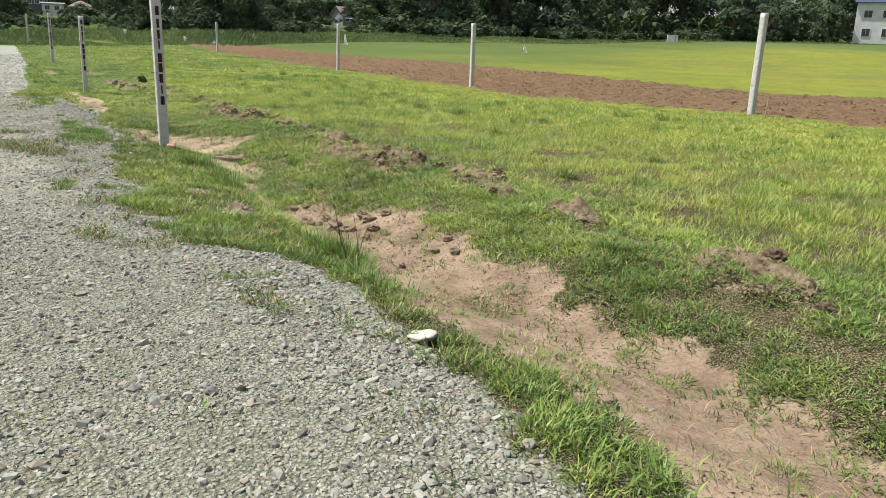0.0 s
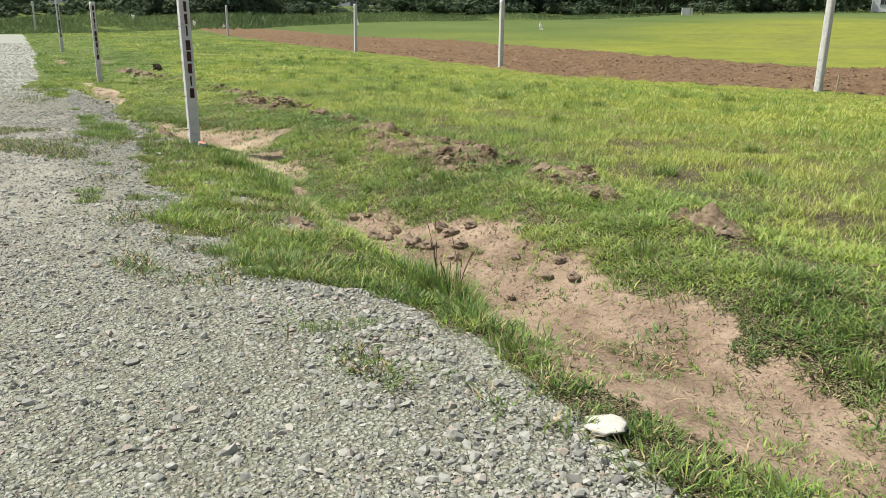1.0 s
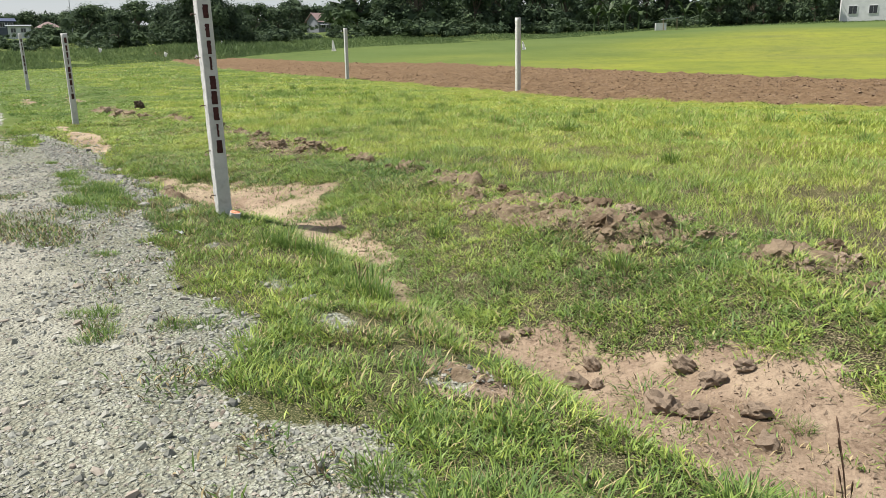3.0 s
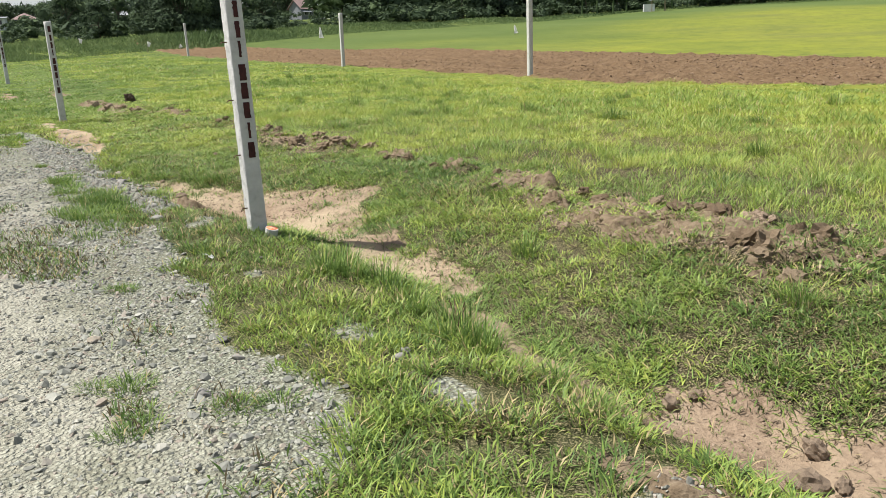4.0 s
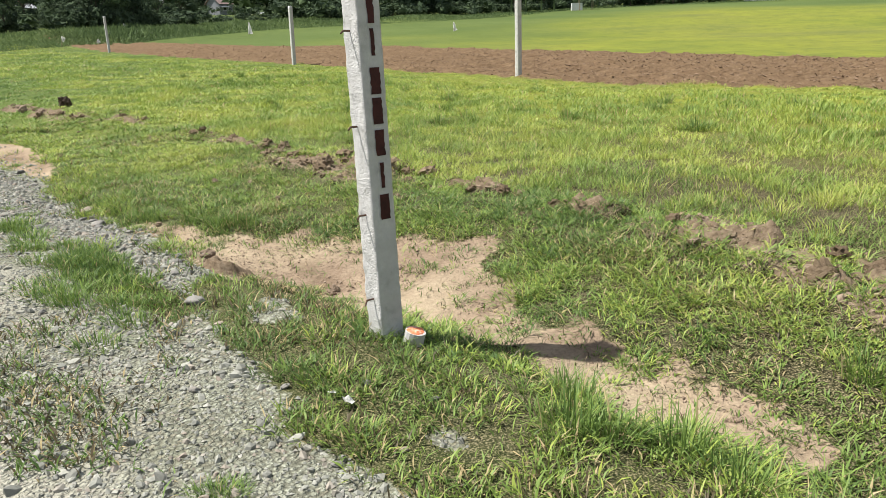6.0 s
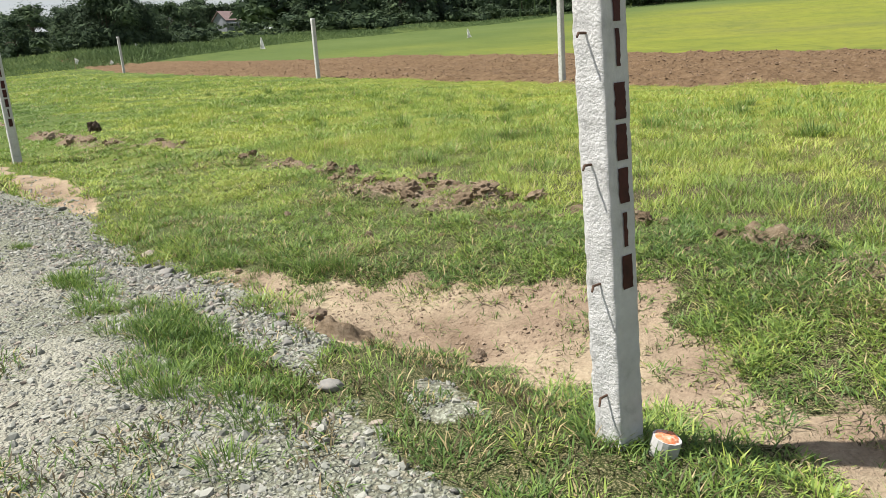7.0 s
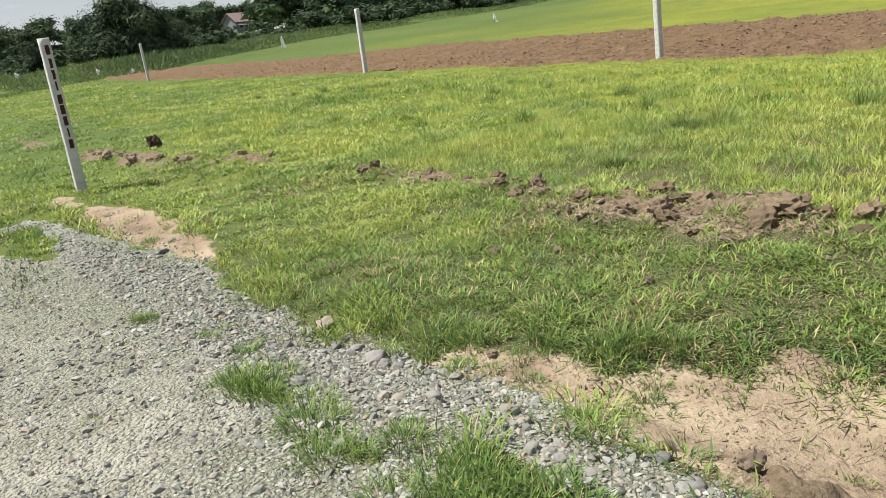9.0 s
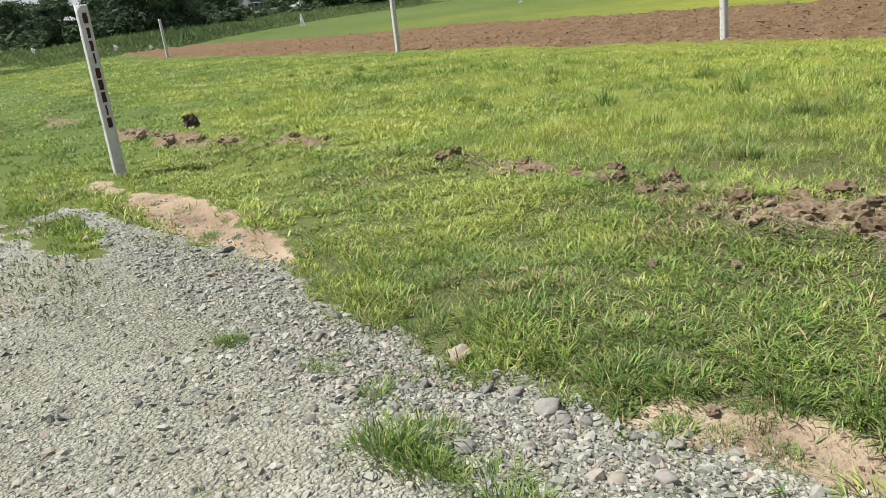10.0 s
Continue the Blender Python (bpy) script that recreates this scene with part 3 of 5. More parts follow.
def scatter(rng, u0, u1, v0, v1, per_m2):
    n = int((u1 - u0) * (v1 - v0) * per_m2)
    u, v = rng.uniform(u0, u1, n), rng.uniform(v0, v1, n)
    return u, v, *to_xy(u, v)


def tints(x, y, rng, shift=0.0):
    t = .46 + .22 * fbm(x, y, 2.2, 3, 70) + .24 * fbm(x, y, .45, 3, 71) + rng.normal(0, .09, len(x)) + shift
    t = np.clip(t, 0, .82)
    return np.where(rng.random(len(x)) < .03 + .10 * smooth(.2, .8, fbm(x, y, .7, 3, 72)), .9, t)


def turf():
    rng = np.random.default_rng(4)
    lens, wids, leans, tnts, xs, ys, dirs = [], [], [], [], [], [], []

    def add(x, y, ln, wid, lean, tint, facing=None):
        n = len(x)
        xs.append(x), ys.append(y), lens.append(ln), tnts.append(tint), leans.append(np.clip(lean, .1, .97))
        wids.append(wid * rng.uniform(.55, 1.4, n))
        dirs.append(rng.uniform(0, 2 * math.pi, n) if facing is None else facing)
    # matted creeping clumps of the verge, each spreading from its own crown
    for u0, u1, v0, v1, dens, each, wid in ((-10.6, 7, -1.5, 3.0, 110, 54, .0070), (7, 13, -1.2, 3.0, 48, 36, .012)):
        u, v, x, y = scatter(rng, u0, u1, v0, v1, dens)
        g, s, p = masks(x, y)
        soil = s - .22 * heap_at(x, y)
        worn = smooth(-.05, .5, fbm(x, y, .55, 4, 64))
        keep = rng.random(len(u)) < np.clip(1.0 - 1.1 * soil, .05, 1) * np.clip(1 - 1.25 * g, 0, 1) * (1 - .62 * worn) * smooth(3.0, 2.3, v)
        u, v, x, y = u[keep], v[keep], x[keep], y[keep]
        size = rng.uniform(.45, 1.55, len(u)) * (1 + .25 * fbm(x, y, .7, 2, 63))
        dead = np.clip(.08 + .36 * smooth(.15, .8, fbm(x, y, .8, 3, 72)), 0, 1)
        own = np.clip(.28 + .22 * fbm(x, y, 2.2, 3, 70) + .18 * fbm(x, y, .5, 2, 71) + rng.normal(0, .12, len(u)), 0, .54)
        lush = smooth(-.1, .3, blobs_at(u, v, GREEN))
        own, dead = own + .16 * smooth(2, 4, u) + .06 * smooth(.9, 1.6, v), dead + .06 * smooth(2, 4, u)
        dry = smooth(-.1, .4, blobs_at(u, v, DRY) + .3 * fbm(x, y, .3, 3, 29))
        own, dead = own - .12 * lush - .12 * dry, np.clip(dead * (1 - .9 * lush) + .62 * dry, 0, .8)
        size = size * (1 - .3 * dry)
        cnt = np.maximum((each * size).astype(int), 8)
        k = np.repeat(np.arange(len(u)), cnt)
        a = rng.uniform(0, 2 * math.pi, len(k))
        r = .085 * size[k] * np.sqrt(rng.random(len(k)))
        ln = .064 * size[k] * rng.uniform(.5, 1.35, len(k)) * (1 - .25 * lush[k])
        tint = np.clip(own[k] + rng.normal(0, .16, len(k)), 0, .82)
        tint = np.where(rng.random(len(k)) < dead[k], np.where(rng.random(len(k)) < .5, .9, 1.0), tint)
        add(x[k] + r * np.cos(a), y[k] + r * np.sin(a), ln, wid, rng.normal(.80 - .2 * lush[k] - .16 * smooth(.5, .1, v)[k] + 1.2 * r, .15), tint, a + rng.normal(0, .8, len(k)))
    for u0, u1, v0, v1, dens, wid, tall in ((-10.6, 7, -1.3, 2.5, 2300, .0068, 0), (-9.5, 9, 2.4, 5.5, 2500, .0062, 1), (-8, 14, 5.5, 9, 1050, .0104, 1), (-6, 20, 9, 12.9, 720, .014, 1),
                                            (7, 13, -1.2, 2.4, 900, .013, 0), (13, 26, -1.0, 2.4, 800, .019, 0), (9, 22, 2.4, 5.5, 1000, .016, 1), (14, 30, 5.5, 9, 480, .022, 1), (20, 40, 9, 12.9, 260, .026, 1),
                                            (26, 62, -1.5, 3.0, 130, .036, 0), (22, 34, 2.4, 5.5, 360, .024, 1), (30, 60, 3, 12.5, 120, .038, 1)):
        u, v, x, y = scatter(rng, u0, u1, v0, v1, dens)
        g, s, p = masks(x, y)
        clump = fbm(x, y, .30, 3, 60)
        worn = smooth(-.15, .55, fbm(x, y, .8, 4, 64)) * smooth(1.5, .6, v)
        keep = rng.random(len(u)) < np.clip(1.0 - 1.1 * s, 0.07, 1) * np.clip(1 - 1.3 * g, 0, 1) * (1 - p) * (np.clip(.72 + 1.0 * clump, .06, 1) if tall else np.clip(.55 + 1.5 * clump, .02, 1)) * (1 - .6 * worn)
        u, v, x, y, clump = u[keep], v[keep], x[keep], y[keep], clump[keep]
        field = smooth(2.2, 3.2, v + .5 * fbm(x, y, 1.5, 2, 61)) if tall else np.zeros(len(u))
        patch = smooth(-.1, .9, fbm(x, y, 1.3, 3, 62)) * smooth(13, 8, v)
        ln = (.060 + .028 * np.clip(clump, -1, 1)) * (1 + field * (.10 + .35 * patch)) * (1 - .62 * smooth(9.6, 11.9, v)) * rng.uniform(.5, 1.6, len(u))
        add(x, y, ln, wid, rng.normal(.86 - .16 * smooth(.5, .1, v) - .12 * field - .22 * patch * field, .14, len(u)), tints(x, y, rng, .23 * field - .10))
    # loose upright clumps of the field
    for u0, u1, v0, v1, dens, each, wid in ((-9, 10, 2.5, 6, 20, 40, .0048), (-7, 14, 6, 12.4, 10, 32, .0072)):
        u, v, x, y = scatter(rng, u0, u1, v0, v1, dens)
        keep = rng.random(len(u)) < np.clip(.55 + .9 * fbm(x, y, 1.6, 3, 62), .05, 1) * smooth(2.4, 3.2, v) * (1 - masks(x, y)[2])
        u, v, x, y = u[keep], v[keep], x[keep], y[keep]
        size = rng.uniform(.6, 1.4, len(u))
        own = np.clip(.56 + .26 * fbm(x, y, 1.8, 3, 70) + rng.normal(0, .14, len(u)), 0, .82)
        k = np.repeat(np.arange(len(u)), np.maximum((each * size).astype(int), 8))
        a = rng.uniform(0, 2 * math.pi, len(k))
        r = .11 * size[k] * np.sqrt(rng.random(len(k)))
        tint = np.where(rng.random(len(k)) < .07, .9, np.clip(own[k] + rng.normal(0, .1, len(k)), 0, .82))
        add(x[k] + r * np.cos(a), y[k] + r * np.sin(a), .125 * size[k] * (1 - .65 * smooth(9.6, 11.9, v))[k] * rng.uniform(.5, 1.4, len(k)), wid, rng.normal(.42 + 2.0 * r, .15), tint, a + rng.normal(0, .6, len(k)))
    # creeping runners across the bare soil
    for _ in range(46):
        u0, v0 = (rng.uniform(-10, -5), rng.uniform(.2, 1.1)) if rng.random() < .55 else (rng.uniform(-1.5, 3), rng.uniform(.2, 1.1))
        n = int(rng.integers(25, 70))
        head = rng.uniform(0, 2 * math.pi) + np.cumsum(rng.normal(0, .09, n))
        u, v = u0 + np.cumsum(.014 * np.cos(head)), v0 + np.cumsum(.014 * np.sin(head))
        x, y = to_xy(u, v)
        add(x, y, rng.uniform(.025, .055, n), .007, rng.normal(.7, .15, n), np.where(rng.random(n) < .25, .9, rng.uniform(.15, .45, n)))
    # dark sprigs on the bare soil, thickest along its upper side
    u, v, x, y = scatter(rng, -10, 3.4, -.1, 1.5, 150)
    g, s, p = masks(x, y)
    keep = (s > .35) & (rng.random(len(u)) < (.15 + .6 * smooth(.45, 1.0, v)) * smooth(-.5, .3, fbm(x, y, .35, 3, 73)))
    k = np.repeat(np.flatnonzero(keep), 6)
    a = rng.uniform(0, 2 * math.pi, len(k))
    add(x[k] + .018 * np.cos(a), y[k] + .018 * np.sin(a), rng.uniform(.02, .055, len(k)), .0055, rng.normal(.6, .2, len(k)), np.where(rng.random(len(k)) < .3, 1.0, rng.uniform(.0, .35, len(k))), a)
    # sparse weeds over the gravel, half of them dry
    for u0, u1, v0, v1, dens, wid in ((-10, 5, -3.6, -.2, 3000, .0085), (5, 14, -3, 0, 900, .010)):
        u, v, x, y = scatter(rng, u0, u1, v0, v1, dens)
        w = smooth(0, .5, blobs_at(u, v, WEEDS) + .08 + .45 * fbm(x, y, .35, 4, 66))
        g, s, p = masks(x, y)
        rim = np.exp(-((v - np.interp(u, ROAD_U, ROAD_V) + .15) / .28) ** 2) * smooth(.1, .6, fbm(x, y, .3, 3, 67))
        keep = rng.random(len(u)) < np.clip(w * .85 + rim * .6, 0, 1)
        x, y = x[keep], y[keep]
        t = np.where(rng.random(len(x)) < .5, np.where(rng.random(len(x)) < .3, .9, 1.0), np.clip(rng.normal(.10, .10, len(x)), 0, .8))
        add(x, y, rng.uniform(.035, .095, len(x)) * (1 if u0 < 0 else .65), wid, rng.normal(.75, .15, len(x)), t)
    # dry thatch left on the dug heaps
    u, v, x, y = scatter(rng, -9, 10, 1.0, 3.2, 520)
    keep = rng.random(len(u)) < smooth(.1, .6, heap_at(x, y)) * smooth(-.2, .4, fbm(x, y, .3, 3, 69))
    x, y = x[keep], y[keep]
    add(x, y, rng.uniform(.05, .13, len(x)), .004, rng.normal(.85, .1, len(x)), np.where(rng.random(len(x)) < .6, .9, .97))
    # flattened dead stems on the bare soil
    u, v, x, y = scatter(rng, -10.5, 5, -.2, 3.0, 170)
    g, s, p = masks(x, y)
    keep = (s > .35) & (fbm(x, y, .4, 3, 68) > -.25 + .45 * (u > -2))
    x, y = x[keep], y[keep]
    add(x, y, rng.uniform(.05, .14, len(x)), .004, np.full(len(x), .95), np.where(rng.random(len(x)) < .6, np.where(rng.random(len(x)) < .5, .9, 1.0), .3))
    c = np.concatenate
    tagged(blades("grass", c(xs), c(ys), c(lens), c(wids), c(leans), c(tnts), M_GRASS, rng, None, c(dirs)), "short green turf grass covering the field and verge", "grass", kind="stuff")


turf()


# ---------------------------------------------------------------- gravel and stones
def ico(level):
    bm = bmesh.new()
    bmesh.ops.create_icosphere(bm, subdivisions=level, radius=1)
    v = np.array([x.co[:] for x in bm.verts])
    f = np.array([[x.index for x in p.verts] for p in bm.faces])
    bm.free()
    return v, f


def chips(name, u, v, r, rng, solid, flat_by, mat, tint, lift=.12, flat=True):
    """Many small angular stones in one mesh."""
    v0, f0 = solid
    x, y = to_xy(u, v)
    n = len(u)
    shape = rng.uniform(.6, 1.45, (n, 1, 3)) * np.array([1.15, .95, flat_by])
    co = (v0[None] + rng.normal(0, .17, (n, len(v0), 3))) * shape * r[:, None, None]
    a, b = rng.uniform(0, 2 * math.pi, n), rng.normal(0, .45, n)
    cb, sb = np.cos(b)[:, None], np.sin(b)[:, None]
    co = np.stack((co[..., 0] * cb - co[..., 2] * sb, co[..., 1], co[..., 0] * sb + co[..., 2] * cb), -1)
    ca, sa = np.cos(a)[:, None], np.sin(a)[:, None]
    co = np.stack((co[..., 0] * ca - co[..., 1] * sa, co[..., 0] * sa + co[..., 1] * ca, co[..., 2]), -1)
    co += np.stack((x, y, height(x, y) + r * lift), -1)[:, None]
    faces = (np.arange(n)[:, None, None] * len(v0) + f0[None]).reshape(-1, 3)
    return mesh_from(name, co.reshape(-1, 3), [faces], mat, {"tint": np.repeat(tint, len(v0))}, flat=flat)


OCTA = (np.array([(1, 0, 0), (-1, 0, 0), (0, 1, 0), (0, -1, 0), (0, 0, 1), (0, 0, -1)], float),
        np.array([(0, 2, 4), (2, 1, 4), (1, 3, 4), (3, 0, 4), (2, 0, 5), (1, 2, 5), (3, 1, 5), (0, 3, 5)]))


def gravel():
    """Loose chippings on the road and along the stony ridge at its edge."""
    rng = np.random.default_rng(7)
    for name, solid, zones in (("gravel", OCTA, ((-10.0, -4, -3.7, .1, 1600, .0058, .0135), (-4, 5.5, -2.8, .1, 1250, .0058, .0135), (1.2, 9.5, -.95, -.02, 1200, .007, .016), (5.5, 12, -3.2, .1, 300, .010, .022), (12, 20, -3.5, .1, 150, .012, .028), (20, 36, -4, .1, 50, .018, .036))),
                               ("coarse_gravel", ico(1), ((1.2, 9.5, -.95, -.02, 270, .010, .026), (-10.2, -5.2, -1.0, -.05, 300, .010, .024), (-10, 6, -3.6, -.3, 160, .010, .025), (-5, 1.5, -.9, .1, 70, .012, .03)))):
        us, vs, rs = [], [], []
        for u0, u1, a, b, dens, lo, hi in zones:
            u, v, x, y = scatter(rng, u0, u1, a, b, dens)
            g, s, p = masks(x, y)
            keep = (g + .3 * s + .12 > rng.uniform(.3, .95, len(u))) & (rng.random(len(u)) < np.clip(.75 + .5 * fbm(x, y, .5, 3, 90), .4, 1))
            us.append(u[keep]), vs.append(v[keep])
            rs.append(lo + (hi - lo) * rng.random(keep.sum()) ** 1.7)
        u, v, r = (np.concatenate(k) for k in (us, vs, rs))
        tone = np.clip(rng.beta(1.15, 1.25, len(u)), 0, 1)
        tone = .04 + .62 * tone if name == "coarse_gravel" else .03 + .80 * tone
        me = chips(name, u, v, r, rng, solid, .74, M_GRAVEL, tone, .12)
        tagged(new(name, me), "loose grey crushed-stone chippings lying on the road", "gravel", kind="stuff")


gravel()


def lump_mesh(name, seed, level, mat, squash, rough, freq, crumble=0.0):
    """A stone or clod about 1 m across, resting with its middle at z = 0."""
    rng = np.random.default_rng(seed)
    v, f = ico(level)
    shape = np.array([1.0, rng.uniform(.7, .95), squash]) * .5
    out = []
    for p in v:
        q = Vector(p) * freq + Vector((seed * 3.7, 0, 0))
        k = noise.fractal(q, 1.0, 2.0, 4) * rough
        k += crumble * (abs(noise.noise(q * 2.3)) - .25) + crumble * .22 * rng.normal()
        out.append(p * shape * (1 + k))
    return mesh_from(name, np.array(out), [f], mat, flat=crumble > 0)


STONES = [lump_mesh("stone", 10 + i, 3, M_STONE, .40 + .06 * i, .34, 1.5) for i in range(5)]
CLODS = [lump_mesh("earth_clod", 40 + i, 3, M_CLOD, .50 + .05 * i, .34, 2.4, .50) for i in range(6)]
SAND_CLODS = [lump_mesh("earth_clod", 70 + i, 3, M_CRUMB, .55 + .05 * i, .34, 1.6, .28) for i in range(4)]
PALE = lump_mesh("stone", 19, 3, M_PALE, .24, .36, 1.7)
DARK = lump_mesh("earth_clod", 58, 3, M_DARK, .95, .4, 1.9, .42)


def lay(me, name, u, v, size, rng, label, category, group, sink=.18, tilt=18):
    p = at(u, v)
    ob = new(name, me)
    ob.matrix_basis = pose(p.x, p.y, p.z + size * (.25 - sink), rng.normal(0, tilt), rng.normal(0, tilt), rng.uniform(0, 360)) @ Matrix.Diagonal((size, size, size, 1))
    return tagged(ob, label, category, group)


def lay_stones():
    rng = np.random.default_rng(3)
    lay(PALE, "stone", -8.10, -.17, .20, rng, "flat chalk-white stone lying at the gravel's grassy edge", "stone", "loose stones", .12, 4)
    lay(STONES[1], "stone", 1.28, -.50, .12, rng, "pale rounded stone lying among grass and gravel", "stone", "loose stones", .12, 8)
    named = ((-9.3, -.34, .12), (-9.12, -.47, .1), (-8.57, -.4, .11), (-8.53, -1.04, .1), (-8.32, -1.32, .12), (-8.02, -.3, .1), (-6.38, -1.01, .12), (-4.94, -1.67, .12), (-2.74, -.29, .12), (-2.66, -.22, .14), (-2.58, -1.2, .13),
             (-1.57, -1.48, .13), (1.96, -.37, .14), (3.55, -.38, .15), (3.66, -.5, .13), (3.67, -.3, .12), (3.71, -.14, .14), (3.85, -.19, .12), (4.03, -.56, .12), (4.07, -.22, .13), (4.15, -.28, .15), (4.18, -.14, .16),
             (4.19, -.73, .2), (4.27, -.24, .22), (4.49, -.23, .2), (4.69, -.17, .15), (4.8, -1.06, .11), (4.82, -.57, .15), (4.98, -.15, .25), (6.28, -.64, .13), (7.91, -.18, .2))
    for u, v, size in named:
        lay(STONES[rng.integers(5)], "stone", u, v, size * .56, rng, "smooth grey river stone lying on the gravel", "stone", "loose stones", .2, 12)
    for n, u0, u1, v0, v1, lo, hi in ((75, 2.2, 9.2, -.85, -.18, .035, .11), (45, -9.6, -5.4, -1.0, -.22, .03, .07), (34, -9.5, 5, -3.4, -1.0, .028, .06), (16, -3.2, 1.2, -.8, .1, .04, .09)):
        for _ in range(n):
            u, v = rng.uniform(u0, u1), rng.uniform(v0, v1)
            v = v if v0 < -1.5 else v + float(np.interp(u, ROAD_U, ROAD_V)) * .5 + .1
            lay(STONES[rng.integers(5)], "stone", u, v, (lo + (hi - lo) * rng.random() ** 2.2) * .85, rng, "grey stone lying loose on the gravel edge", "stone", "loose stones")


lay_stones()


def lay_clods():
    rng = np.random.default_rng(5)
    text = "crumbly reddish-brown clod of dug earth on the turf"
    big = ((-8.29, 2.32, .24), (-4.33, 2.74, .26), (-4.26, 2.27, .34), (-3.57, 2.4, .24), (-3.43, 1.79, .24), (-3.24, 2.33, .28), (-3.08, 2.01, .4), (-2.99, 1.95, .3), (-2.97, 2.45, .3), (-2.43, 1.88, .22), (-2.23, 2.65, .34),
           (-2.14, 2.35, .28), (-2.05, 2.71, .26), (-1.63, 2.63, .3), (-1.45, 2.61, .24), (-1.26, 2.42, .26), (-1.12, 2.03, .26), (-1, 2.49, .24), (3.02, 2.54, .34), (3.25, 2.46, .28), (3.33, 2.24, .34), (3.44, 2.07, .3),
           (4.07, 2.38, .32), (4.14, 2.03, .26), (4.38, 1.94, .24), (4.48, 2.49, .34), (4.87, 2.04, .24), (5.62, 2.32, .24), (6.2, 2.38, .24), (6.94, 2.22, .26), (10.95, 2.35, .26), (12.9, 1.45, .24))
    sandy = ((-9.15, .21, .09), (-6.4, 1.01, .14), (-6.28, .61, .09), (-6.24, .92, .13), (-6.13, 1.1, .12), (-5.81, .96, .1), (-5.42, .68, .16), (-5.24, .84, .17), (-5.03, .68, .18), (-4.98, 1.08, .14), (-4.91, .94, .17),
             (-4.9, .62, .24), (-4.71, .97, .19), (-4.45, .62, .12), (-4.37, .52, .22), (-4.24, .78, .17), (-3.64, .77, .1), (-3.6, .65, .14), (1.38, .46, .11), (1.42, .52, .1), (2.08, .02, .1), (2.2, -.05, .14), (2.55, -.05, .09),
             (3.6, 1.21, .09), (3.73, .12, .09), (4.41, 1.3, .09), (4.8, 1.09, .11), (13.5, 1.24, .24), (14, 1.35, .26), (14.85, 1.2, .26), (15.35, 1.24, .26))
    for u, v, size in big:
        lay(CLODS[rng.integers(6)], "earth_clod", u, v, size * .66, rng, text, "earth clod", "dug earth clods", .20)
    # smaller ones strewn along each ridge
    for cu, cv, lu, lv in HEAPS[:-2]:
        for _ in range(int(2 + 2.2 * lu) if cu < 17 else 0):
            lay(CLODS[rng.integers(6)], "earth_clod", cu + lu * rng.uniform(-.9, .9), cv + lv * rng.uniform(-.9, .9), rng.uniform(.10, .16), rng, text, "earth clod", "dug earth clods", .20)
    for u, v, size in sandy:
        lay(SAND_CLODS[rng.integers(4)], "earth_clod", u, v, size * .74, rng, "crumbly tan clod of dug soil on bare sand", "earth clod", "dug earth clods", .08, 25)
    lay(DARK, "earth_clod", 14.7, 1.97, .29, rng, "dark damp knob of dug earth standing on the turf", "earth clod", "dug earth clods", .0, 6)
    us, vs, rs = [], [], []
    for n, u0, u1, vc, sd, lo, hi in ((95, -3.7, -.7, 2.2, .26, .05, .20), (75, 2.2, 5.6, 2.15, .25, .05, .19), (26, 5.6, 9.5, 2.3, .14, .06, .17), (45, 10.5, 16.5, 1.5, .3, .06, .15),
                                      (20, -9, -7.5, 2.15, .18, .04, .13), (26, -6.2, -4.2, .65, .22, .025, .07), (20, -1, 3, 2.2, .4, .05, .12)):
        us.append(rng.uniform(u0, u1, n * 3 // 2)), vs.append(rng.normal(vc, sd, n * 3 // 2)), rs.append((lo + (hi - lo) * rng.random(n * 3 // 2) ** 2.6) * .33)
    u, v, r = (np.concatenate(k) for k in (us, vs, rs))
    tagged(new("small_clods", chips("small_clods", u, v, r * .56, rng, ico(2), .72, M_HEAP, r * 0, .12)), "small crumbly brown lumps of dug earth", "earth clods", kind="stuff")


lay_clods()


